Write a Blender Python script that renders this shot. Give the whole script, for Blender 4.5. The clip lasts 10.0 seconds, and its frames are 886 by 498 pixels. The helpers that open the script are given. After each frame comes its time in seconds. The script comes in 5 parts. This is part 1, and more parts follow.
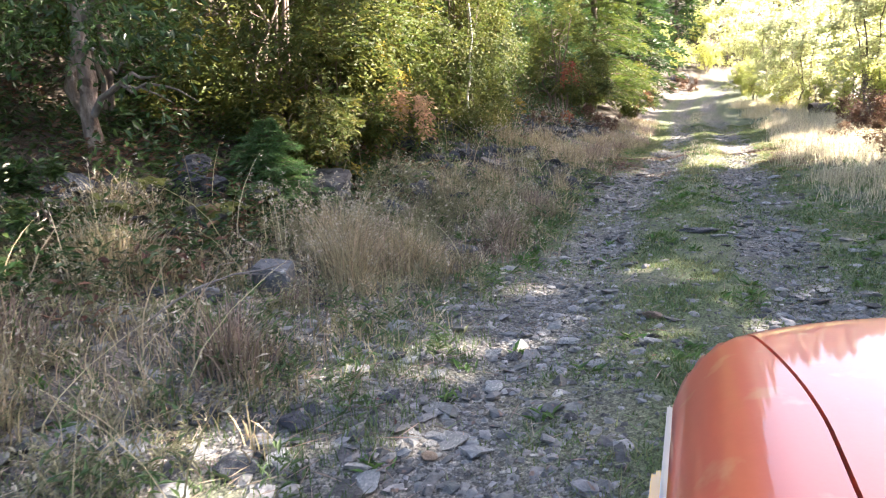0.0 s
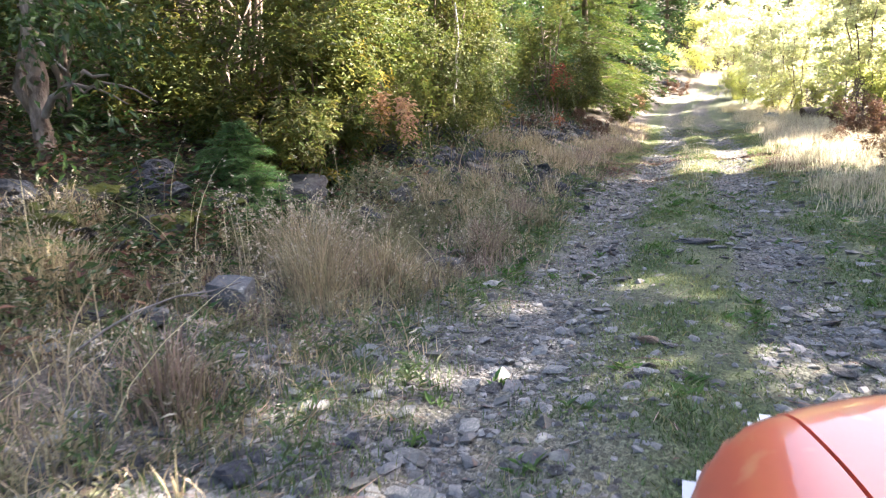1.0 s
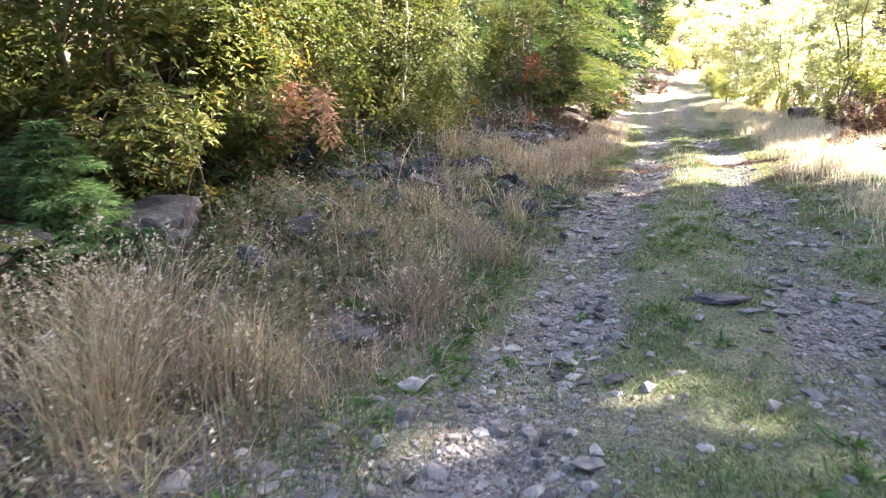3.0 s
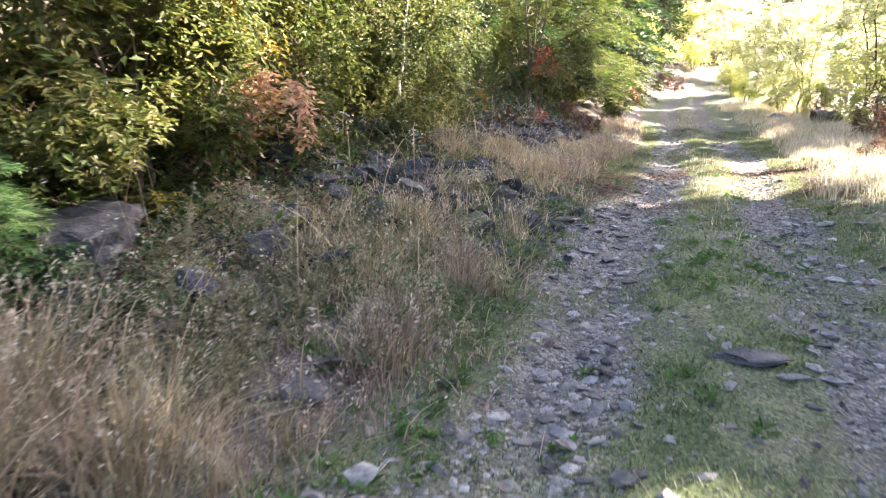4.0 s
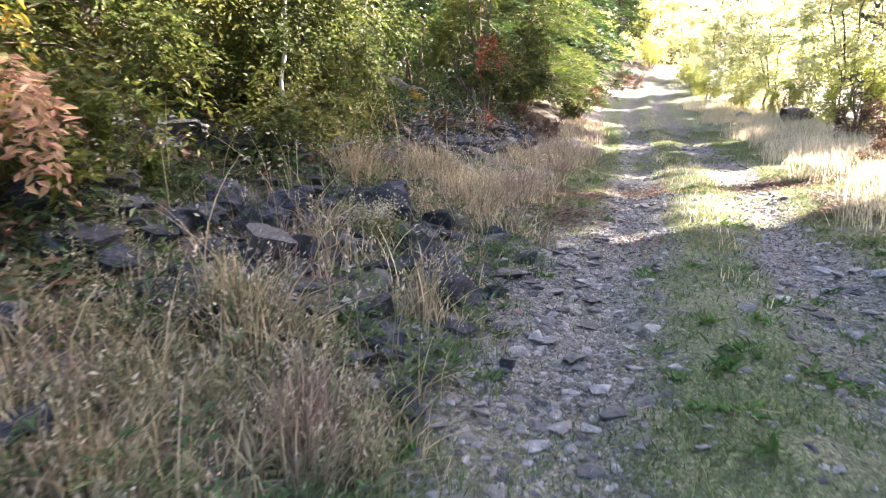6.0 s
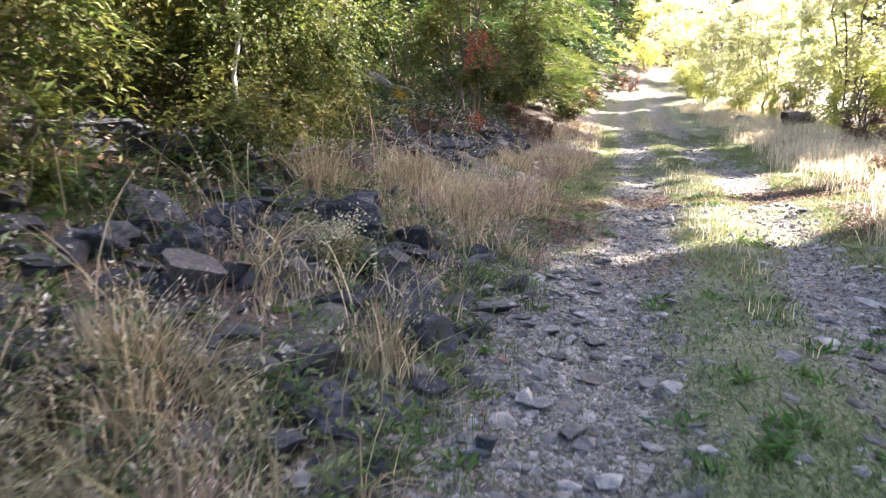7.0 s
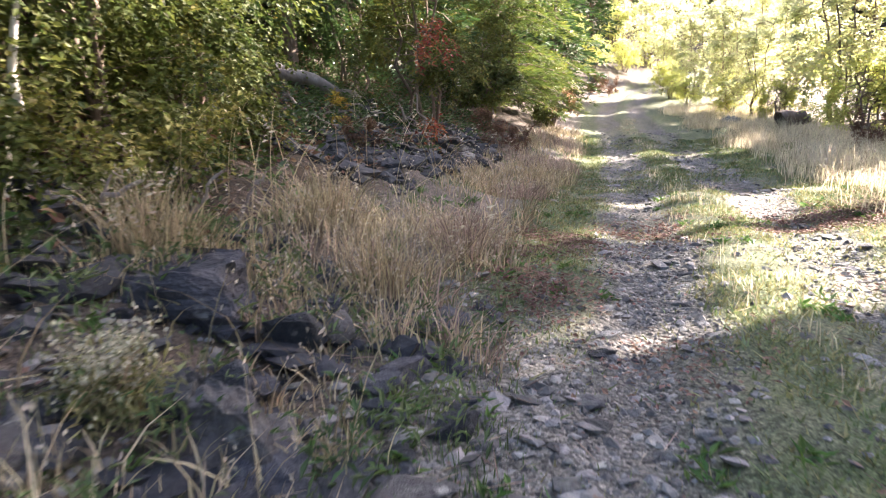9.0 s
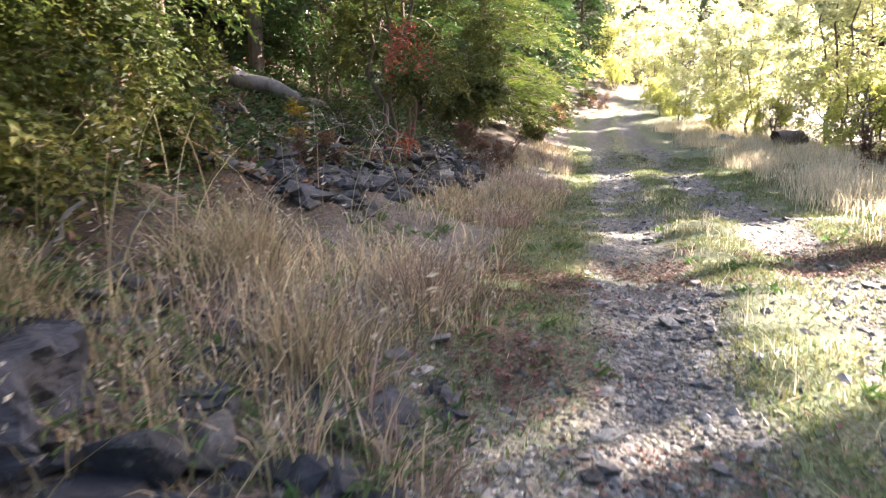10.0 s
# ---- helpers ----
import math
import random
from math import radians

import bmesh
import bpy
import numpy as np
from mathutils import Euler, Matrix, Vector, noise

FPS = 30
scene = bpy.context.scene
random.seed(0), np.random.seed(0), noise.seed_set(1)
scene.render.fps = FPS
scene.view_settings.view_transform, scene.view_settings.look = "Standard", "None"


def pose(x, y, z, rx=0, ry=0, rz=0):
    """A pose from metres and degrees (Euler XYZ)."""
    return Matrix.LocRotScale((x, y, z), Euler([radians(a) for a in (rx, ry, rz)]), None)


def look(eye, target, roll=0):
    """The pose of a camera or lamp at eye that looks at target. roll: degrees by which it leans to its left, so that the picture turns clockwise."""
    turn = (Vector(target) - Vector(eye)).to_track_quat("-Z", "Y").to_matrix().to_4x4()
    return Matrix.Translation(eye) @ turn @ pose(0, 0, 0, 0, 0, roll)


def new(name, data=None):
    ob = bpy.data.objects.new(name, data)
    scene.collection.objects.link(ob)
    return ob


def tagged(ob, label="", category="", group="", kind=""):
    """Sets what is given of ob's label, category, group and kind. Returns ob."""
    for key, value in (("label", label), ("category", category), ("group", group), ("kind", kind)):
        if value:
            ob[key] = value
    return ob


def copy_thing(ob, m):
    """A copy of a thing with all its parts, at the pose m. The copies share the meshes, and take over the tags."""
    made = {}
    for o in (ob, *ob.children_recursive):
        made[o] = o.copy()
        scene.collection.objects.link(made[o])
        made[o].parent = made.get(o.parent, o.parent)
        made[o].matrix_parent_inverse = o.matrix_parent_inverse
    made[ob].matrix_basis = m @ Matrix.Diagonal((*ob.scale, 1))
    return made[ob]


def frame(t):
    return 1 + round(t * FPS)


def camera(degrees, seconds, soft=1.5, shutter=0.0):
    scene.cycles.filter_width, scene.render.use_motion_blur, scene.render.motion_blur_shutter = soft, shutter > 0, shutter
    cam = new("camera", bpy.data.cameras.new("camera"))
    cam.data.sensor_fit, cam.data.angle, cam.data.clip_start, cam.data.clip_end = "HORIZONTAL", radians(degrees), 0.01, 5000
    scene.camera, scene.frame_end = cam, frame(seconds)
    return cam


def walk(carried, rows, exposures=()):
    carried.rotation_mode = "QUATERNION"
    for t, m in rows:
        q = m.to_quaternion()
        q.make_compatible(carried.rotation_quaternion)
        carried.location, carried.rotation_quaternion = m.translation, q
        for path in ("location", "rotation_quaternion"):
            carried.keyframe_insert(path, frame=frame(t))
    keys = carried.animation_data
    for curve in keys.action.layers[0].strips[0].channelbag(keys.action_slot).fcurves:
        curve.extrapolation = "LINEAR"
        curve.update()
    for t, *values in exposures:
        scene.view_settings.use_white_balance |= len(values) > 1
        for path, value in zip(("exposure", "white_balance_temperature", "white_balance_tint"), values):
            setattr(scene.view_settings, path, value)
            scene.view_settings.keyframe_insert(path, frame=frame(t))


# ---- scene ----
cam = camera(69.9, 10.0, soft=1.2, shutter=0.5)
PATH = [
    (0, (0.258, 3.247, 1.371), (-0.654, 5.516, 0.846), -3.6),
    (0.5, (0.249, 3.409, 1.370), (-0.635, 5.690, 0.854), -3.5),
    (1, (0.209, 3.671, 1.359), (-0.673, 5.954, 0.844), -3.4),
    (1.5, (0.180, 4.054, 1.366), (-0.703, 6.334, 0.846), -3.3),
    (2, (0.116, 4.524, 1.351), (-0.762, 6.807, 0.838), -3.5),
    (2.5, (0.045, 5.119, 1.349), (-0.755, 7.430, 0.831), -3.1),
    (2.7, (-0.024, 5.359, 1.335), (-0.816, 7.672, 0.816), -3.1),
    (3.8, (-0.105, 6.195, 1.438), (-0.929, 8.480, 0.849), -1.4),
    (4, (-0.151, 6.400, 1.440), (-0.973, 8.690, 0.865), -1.0),
    (4.5, (-0.224, 6.943, 1.421), (-1.025, 9.234, 0.824), -0.9),
    (5, (-0.286, 7.541, 1.405), (-1.008, 9.865, 0.831), -1.1),
    (5.5, (-0.321, 8.139, 1.412), (-1.031, 10.466, 0.840), -1.5),
    (5.7, (-0.344, 8.357, 1.409), (-1.032, 10.693, 0.841), -1.7),
    (6.8, (-0.399, 9.274, 1.411), (-1.090, 11.605, 0.833), -1.9),
    (7, (-0.449, 9.425, 1.380), (-1.114, 11.768, 0.816), -1.4),
    (7.5, (-0.478, 9.851, 1.386), (-1.105, 12.207, 0.835), -1.2),
    (8, (-0.514, 10.310, 1.380), (-1.130, 12.670, 0.833), -2.1),
    (8.5, (-0.542, 10.793, 1.375), (-1.150, 13.155, 0.824), -2.2),
    (9, (-0.581, 11.310, 1.364), (-1.179, 13.675, 0.818), -2.4),
    (9.5, (-0.613, 11.819, 1.341), (-1.192, 14.190, 0.800), -2.3),
    (10, (-0.620, 12.294, 1.355), (-1.176, 14.680, 0.856), -1.4),
]
walk(cam, [(t, look(eye, target, roll)) for t, eye, target, roll in PATH], ((0, 3.25, 6600, 17), (2.5, 3.46, 6600, 21), (5.5, 3.50, 6500, 23), (7.5, 3.25, 6500, 23), (10, 3.13, 6700, 22)))

# ---------------------------------------------------------------- light
SUN_AZ, SUN_EL = radians(55), radians(31)
to_sun = Vector((math.sin(SUN_AZ) * math.cos(SUN_EL), math.cos(SUN_AZ) * math.cos(SUN_EL), math.sin(SUN_EL)))
sun_data = bpy.data.lights.new("sun", "SUN")
sun_data.energy, sun_data.angle, sun_data.color = 5.0, radians(0.6), (1.0, 0.93, 0.80)
sun = new("sun", sun_data)
sun.matrix_world = look(tuple(to_sun * 60), (0, 0, 0))
sky_world = bpy.data.worlds.new("sky")
sky_world.use_nodes = True
scene.world = sky_world
wn = sky_world.node_tree
sky = wn.nodes.new("ShaderNodeTexSky")
sky.sky_type, sky.sun_disc = "NISHITA", False
sky.sun_elevation, sky.sun_rotation = SUN_EL, SUN_AZ
sky.dust_density = 3.0
wn.links.new(sky.outputs[0], wn.nodes["Background"].inputs[0])
wn.nodes["Background"].inputs[1].default_value = 0.077


# ---------------------------------------------------------------- materials
def material(name, colours, scale=8.0, rough=0.8, bump=0.3, bump_scale=40.0, spread=0.25, source="island",
             translucent=0.0, metal=0.0, coat=0.0, stretch=(1, 1, 1), hue=0.02, stains=None):
    """Noise-mixed colours, a spread of value and hue between pieces, relief, and light through thin leaves."""
    m = bpy.data.materials.new(name)
    m.use_nodes = True
    t = m.node_tree
    n, l = t.nodes, t.links
    b = n["Principled BSDF"]
    out = n["Material Output"]
    co = n.new("ShaderNodeTexCoord")
    mp = n.new("ShaderNodeMapping")
    mp.inputs["Scale"].default_value = stretch
    l.new(co.outputs["Object"], mp.inputs[0])
    no = n.new("ShaderNodeTexNoise")
    no.inputs["Scale"].default_value, no.inputs["Detail"].default_value, no.inputs["Roughness"].default_value = scale, 6, 0.62
    l.new(mp.outputs[0], no.inputs[0])
    ramp = n.new("ShaderNodeValToRGB")
    el = ramp.color_ramp.elements
    k = len(colours)
    for i, c in enumerate(colours):
        p = 0.3 + 0.4 * i / max(1, k - 1)
        e = el[i] if i < 2 else el.new(p)
        e.position, e.color = p, (*c, 1)
    l.new(no.outputs[0], ramp.inputs[0])
    rnd = n.new("ShaderNodeNewGeometry") if source == "island" else n.new("ShaderNodeObjectInfo")
    val = rnd.outputs["Random Per Island"] if source == "island" else rnd.outputs["Random"]
    hs = n.new("ShaderNodeHueSaturation")
    mr = n.new("ShaderNodeMapRange")
    mr.inputs[3].default_value, mr.inputs[4].default_value = 1 - spread, 1 + spread
    l.new(val, mr.inputs[0])
    l.new(mr.outputs[0], hs.inputs["Value"])
    mul = n.new("ShaderNodeMath")
    mul.operation = "MULTIPLY"
    mul.inputs[1].default_value = 7.31
    l.new(val, mul.inputs[0])
    fr = n.new("ShaderNodeMath")
    fr.operation = "FRACT"
    l.new(mul.outputs[0], fr.inputs[0])
    mh = n.new("ShaderNodeMapRange")
    mh.inputs[3].default_value, mh.inputs[4].default_value = 0.5 - hue, 0.5 + hue
    l.new(fr.outputs[0], mh.inputs[0])
    l.new(mh.outputs[0], hs.inputs["Hue"])
    l.new(ramp.outputs[0], hs.inputs["Color"])
    col = hs.outputs[0]
    if stains:
        sn = n.new("ShaderNodeTexNoise")
        sn.inputs["Scale"].default_value, sn.inputs["Detail"].default_value = stains[1], 5
        l.new(co.outputs["Object"], sn.inputs[0])
        sr = n.new("ShaderNodeMapRange")
        sr.inputs[1].default_value, sr.inputs[2].default_value = stains[2], stains[2] + 0.08
        l.new(sn.outputs[0], sr.inputs[0])
        mx = n.new("ShaderNodeMix")
        mx.data_type = "RGBA"
        l.new(sr.outputs[0], mx.inputs["Factor"])
        l.new(col, mx.inputs["A"])
        mx.inputs["B"].default_value = (*stains[0], 1)
        col = mx.outputs["Result"]
    l.new(col, b.inputs["Base Color"])
    b.inputs["Roughness"].default_value, b.inputs["Metallic"].default_value = rough, metal
    b.inputs["Coat Weight"].default_value = coat
    b.inputs["Coat Roughness"].default_value = 0.04
    if bump:
        bn = n.new("ShaderNodeTexNoise")
        bn.inputs["Scale"].default_value, bn.inputs["Detail"].default_value = bump_scale, 5
        l.new(mp.outputs[0], bn.inputs[0])
        bp = n.new("ShaderNodeBump")
        bp.inputs["Strength"].default_value, bp.inputs["Distance"].default_value = bump, 0.02
        l.new(bn.outputs[0], bp.inputs["Height"])
        l.new(bp.outputs[0], b.inputs["Normal"])
    if translucent:
        tr = n.new("ShaderNodeBsdfTranslucent")
        l.new(col, tr.inputs[0])
        mix = n.new("ShaderNodeMixShader")
        mix.inputs[0].default_value = translucent
        l.new(b.outputs[0], mix.inputs[1])
        l.new(tr.outputs[0], mix.inputs[2])
        l.new(mix.outputs[0], out.inputs[0])
    return m


def leaf_mat(name, colours, spread=0.35, translucent=0.45, rough=0.6, hue=0.025, scale=1.6):
    return material(name, colours, scale=scale, rough=rough, bump=0, spread=spread, translucent=translucent, hue=hue)


M_OLIVE = leaf_mat("olive_leaves", [(0.055, 0.078, 0.018), (0.115, 0.14, 0.032), (0.23, 0.21, 0.045)], hue=0.035)
M_GREEN = leaf_mat("green_leaves", [(0.046, 0.073, 0.019), (0.108, 0.136, 0.03), (0.22, 0.197, 0.045)])
M_YELLOWGREEN = leaf_mat("yellow_green_leaves", [(0.08, 0.11, 0.022), (0.15, 0.185, 0.034), (0.25, 0.24, 0.045)])
M_DARKGREEN = leaf_mat("dark_broad_leaves", [(0.03, 0.06, 0.02), (0.06, 0.11, 0.03), (0.09, 0.15, 0.05)], rough=0.3)
# Both base colours lifted above real leaves, to carry backlight and glare.
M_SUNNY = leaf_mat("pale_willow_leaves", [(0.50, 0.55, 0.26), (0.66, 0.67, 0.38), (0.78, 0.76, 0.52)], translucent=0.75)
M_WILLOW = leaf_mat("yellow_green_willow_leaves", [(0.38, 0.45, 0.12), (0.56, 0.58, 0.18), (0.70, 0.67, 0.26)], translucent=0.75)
M_YELLOW = leaf_mat("yellow_autumn_leaves", [(0.33, 0.24, 0.04), (0.44, 0.33, 0.06)])
M_ORANGE = leaf_mat("orange_brown_dead_leaves", [(0.50, 0.29, 0.16), (0.64, 0.42, 0.26)], translucent=0.3)
M_RED = leaf_mat("red_autumn_leaves", [(0.22, 0.06, 0.03), (0.34, 0.11, 0.05)], translucent=0.35)
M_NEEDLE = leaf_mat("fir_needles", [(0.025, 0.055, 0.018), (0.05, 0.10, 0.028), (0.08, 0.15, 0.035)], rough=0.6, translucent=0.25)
# Lit copy of the fir needles: sunshine is put into the colours.
M_NEEDLE_SUNLIT = leaf_mat("pale_fir_needles", [(0.05, 0.085, 0.02), (0.12, 0.17, 0.035), (0.27, 0.31, 0.06)], rough=0.6, translucent=0.35)
M_SAPLING = leaf_mat("young_fir_needles", [(0.08, 0.155, 0.05), (0.135, 0.25, 0.08), (0.21, 0.33, 0.115)], rough=0.6, translucent=0.25)
M_DRY = leaf_mat("dry_grass_straw", [(0.29, 0.235, 0.135), (0.46, 0.38, 0.235), (0.62, 0.535, 0.365)], rough=0.7, translucent=0.3, scale=0.8, spread=0.6)
M_DRYRED = leaf_mat("reddish_dry_grass", [(0.25, 0.18, 0.14), (0.38, 0.285, 0.225), (0.52, 0.41, 0.33)], rough=0.7, translucent=0.3, scale=0.8, spread=0.55)
# Bleached straw made paler still, so its colour holds the glare of full sun.
M_SUNLIT_STRAW = leaf_mat("bleached_straw", [(0.50, 0.43, 0.28), (0.66, 0.58, 0.41), (0.80, 0.73, 0.57)], rough=0.7, translucent=0.4, scale=0.8, spread=0.4)
M_SEED = leaf_mat("pale_seed_heads", [(0.50, 0.43, 0.32), (0.66, 0.60, 0.48)], rough=0.8, translucent=0.3)
M_GRASS = leaf_mat("short_green_grass", [(0.068, 0.118, 0.040), (0.13, 0.192, 0.070), (0.26, 0.28, 0.14)], rough=0.6, translucent=0.35, scale=0.9)
M_WEED = leaf_mat("green_weeds", [(0.06, 0.14, 0.03), (0.12, 0.22, 0.05)], rough=0.5, translucent=0.35)
M_STRAWGREEN = leaf_mat("straw_green_leaves", [(0.20, 0.20, 0.08), (0.34, 0.32, 0.15)], rough=0.7, translucent=0.3)
M_STALK = leaf_mat("grey_green_stalk_leaves", [(0.16, 0.165, 0.085), (0.28, 0.27, 0.155), (0.43, 0.385, 0.25)], rough=0.7, translucent=0.3)
M_FLOWER = leaf_mat("dried_white_flower_heads", [(0.42, 0.40, 0.27), (0.60, 0.57, 0.44)], rough=0.9, translucent=0.2)
M_LITTER = leaf_mat("fallen_brown_leaves", [(0.10, 0.052, 0.038), (0.165, 0.088, 0.064), (0.28, 0.175, 0.125)], rough=0.8, translucent=0.1)
M_BRACKEN = leaf_mat("brown_bracken", [(0.11, 0.06, 0.04), (0.19, 0.11, 0.07), (0.25, 0.18, 0.09)], rough=0.8, translucent=0.3)
# Conifer green paled to paint the haze of distance into the leaves.
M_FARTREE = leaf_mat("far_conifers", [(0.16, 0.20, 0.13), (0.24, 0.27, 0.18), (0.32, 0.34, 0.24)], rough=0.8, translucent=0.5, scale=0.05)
M_BARK = material("grey_brown_bark", [(0.09, 0.065, 0.05), (0.17, 0.13, 0.10), (0.26, 0.21, 0.17)], scale=9, stretch=(1, 1, 0.25), rough=0.9, bump=0.8, bump_scale=30)
M_PALEBARK = material("pale_peeling_bark", [(0.10, 0.075, 0.058), (0.22, 0.175, 0.14), (0.42, 0.36, 0.30)], scale=15, stretch=(1, 1, 0.35), rough=0.85, bump=1.0, bump_scale=38, stains=((0.11, 0.08, 0.06), 9, 0.55))
M_BIRCH = material("white_bark", [(0.50, 0.47, 0.42), (0.66, 0.63, 0.58)], scale=8, rough=0.7, bump=0.3, stains=((0.08, 0.07, 0.06), 9, 0.6))
M_DEAD = material("weathered_dead_wood", [(0.15, 0.13, 0.115), (0.26, 0.23, 0.21), (0.38, 0.345, 0.31)], scale=10, stretch=(1, 1, 0.3), rough=0.9, bump=0.5)
M_ROCK = material("dark_basalt_rock", [(0.026, 0.030, 0.039), (0.054, 0.059, 0.072), (0.105, 0.11, 0.124)], scale=5, rough=0.85, bump=0.9, bump_scale=22, source="object", spread=0.35, stains=((0.16, 0.165, 0.16), 4, 0.64))
M_ROCKMOSS = material("mossy_rock", [(0.04, 0.04, 0.04), (0.075, 0.07, 0.07), (0.12, 0.11, 0.10)], scale=5, rough=0.9, bump=0.9, bump_scale=25, source="object", spread=0.2, stains=((0.11, 0.12, 0.022), 3, 0.46))
M_ROCKMID = material("grey_brown_rock", [(0.060, 0.058, 0.060), (0.105, 0.102, 0.103), (0.165, 0.16, 0.155)], scale=6, rough=0.85, bump=0.8, bump_scale=24, source="object", spread=0.2, stains=((0.38, 0.37, 0.34), 2.2, 0.62))
M_LICHEN = material("lichened_grey_rock", [(0.10, 0.105, 0.112), (0.16, 0.165, 0.172), (0.23, 0.23, 0.23)], scale=6, rough=0.85, bump=0.8, bump_scale=24, source="object", spread=0.1, stains=((0.62, 0.63, 0.58), 1.8, 0.60))
M_ROCKPALE = material("pale_grey_rock", [(0.15, 0.163, 0.173), (0.25, 0.258, 0.258), (0.38, 0.372, 0.35)], scale=7, rough=0.85, bump=0.7, bump_scale=25, source="object", spread=0.25, stains=((0.5, 0.49, 0.45), 5, 0.60))
M_ROCKRED = material("rusty_brown_rock", [(0.16, 0.11, 0.085), (0.24, 0.17, 0.13), (0.32, 0.25, 0.21)], scale=7, rough=0.85, bump=0.7, bump_scale=25, source="object", spread=0.2)
M_GRAVEL = material("broken_grey_gravel", [(0.082, 0.090, 0.098), (0.165, 0.163, 0.157), (0.29, 0.275, 0.25)], scale=14, rough=0.85, bump=0.5, bump_scale=60, spread=0.66, hue=0.07, stains=((0.20, 0.135, 0.105), 22, 0.62))


def ground_material():
    """Soil, gravel, turf and leaf mould, mixed by the ground's own cover masks."""
    m = bpy.data.materials.new("track_and_verge_ground")
    m.use_nodes = True
    t = m.node_tree
    n, l = t.nodes, t.links
    b = n["Principled BSDF"]
    co = n.new("ShaderNodeTexCoord")

    def noise_ramp(scale, cols):
        no = n.new("ShaderNodeTexNoise")
        no.inputs["Scale"].default_value, no.inputs["Detail"].default_value, no.inputs["Roughness"].default_value = scale, 8, 0.65
        l.new(co.outputs["Object"], no.inputs[0])
        r = n.new("ShaderNodeValToRGB")
        for i, c in enumerate(cols):
            p = 0.3 + 0.4 * i / (len(cols) - 1)
            e = r.color_ramp.elements[i] if i < 2 else r.color_ramp.elements.new(p)
            e.position, e.color = p, (*c, 1)
        l.new(no.outputs[0], r.inputs[0])
        return r.outputs[0], no.outputs[0]

    soil, _ = noise_ramp(9, [(0.07, 0.06, 0.05), (0.13, 0.11, 0.09), (0.20, 0.17, 0.14)])
    vor = n.new("ShaderNodeTexVoronoi")
    vor.inputs["Scale"].default_value = 34
    l.new(co.outputs["Object"], vor.inputs[0])
    grit, _ = noise_ramp(6, [(0.075, 0.070, 0.064), (0.125, 0.117, 0.107), (0.19, 0.18, 0.165)])
    hs = n.new("ShaderNodeHueSaturation")
    sep = n.new("ShaderNodeSeparateColor")
    l.new(vor.outputs["Color"], sep.inputs[0])
    mr = n.new("ShaderNodeMapRange")
    mr.inputs[3].default_value, mr.inputs[4].default_value = 0.6, 1.5
    l.new(sep.outputs[0], mr.inputs[0])
    l.new(mr.outputs[0], hs.inputs["Value"])
    l.new(grit, hs.inputs["Color"])
    turf, _ = noise_ramp(5, [(0.042, 0.06, 0.025), (0.078, 0.108, 0.04), (0.14, 0.145, 0.07)])
    mould, _ = noise_ramp(11, [(0.022, 0.018, 0.013), (0.05, 0.037, 0.026), (0.09, 0.066, 0.045)])
    col = soil
    for mask, c in (("gravel", hs.outputs[0]), ("turf", turf), ("mould", mould)):
        at = n.new("ShaderNodeAttribute")
        at.attribute_name = mask
        mx = n.new("ShaderNodeMix")
        mx.data_type = "RGBA"
        l.new(at.outputs["Fac"], mx.inputs["Factor"])
        l.new(col, mx.inputs["A"])
        l.new(c, mx.inputs["B"])
        col = mx.outputs["Result"]
    cells = n.new("ShaderNodeTexVoronoi")
    cells.inputs["Scale"].default_value = 75
    l.new(co.outputs["Object"], cells.inputs[0])
    csep = n.new("ShaderNodeSeparateColor")
    l.new(cells.outputs["Color"], csep.inputs[0])
    cval = n.new("ShaderNodeMapRange")
    cval.inputs[3].default_value, cval.inputs[4].default_value = 0.55, 1.55
    l.new(csep.outputs[1], cval.inputs[0])
    fine = n.new("ShaderNodeTexNoise")
    fine.inputs["Scale"].default_value, fine.inputs["Detail"].default_value = 110, 5
    l.new(co.outputs["Object"], fine.inputs[0])
    fval = n.new("ShaderNodeMapRange")
    fval.inputs[1].default_value, fval.inputs[2].default_value, fval.inputs[3].default_value, fval.inputs[4].default_value = 0.33, 0.67, 0.45, 1.6
    l.new(fine.outputs[0], fval.inputs[0])
    both = n.new("ShaderNodeMath")
    both.operation = "MULTIPLY"
    l.new(cval.outputs[0], both.inputs[0])
    l.new(fval.outputs[0], both.inputs[1])
    grainy = n.new("ShaderNodeHueSaturation")
    l.new(both.outputs[0], grainy.inputs["Value"])
    l.new(col, grainy.inputs["Color"])
    l.new(grainy.outputs[0], b.inputs["Base Color"])
    b.inputs["Roughness"].default_value = 0.92
    bn = n.new("ShaderNodeTexNoise")
    bn.inputs["Scale"].default_value, bn.inputs["Detail"].default_value = 28, 8
    l.new(co.outputs["Object"], bn.inputs[0])
    add = n.new("ShaderNodeMath")
    add.operation = "SUBTRACT"
    l.new(bn.outputs[0], add.inputs[0])
    stony = n.new("ShaderNodeAttribute")
    stony.attribute_name = "gravel"
    grain = n.new("ShaderNodeMath")
    grain.operation = "MULTIPLY"
    l.new(vor.outputs["Distance"], grain.inputs[0])
    l.new(stony.outputs["Fac"], grain.inputs[1])
    l.new(grain.outputs[0], add.inputs[1])
    bp = n.new("ShaderNodeBump")
    bp.inputs["Strength"].default_value, bp.inputs["Distance"].default_value = 0.9, 0.02
    l.new(add.outputs[0], bp.inputs["Height"])
    l.new(bp.outputs[0], b.inputs["Normal"])
    return m


M_GROUND = ground_material()

# ---------------------------------------------------------------- helpers
rng = np.random.default_rng(7)


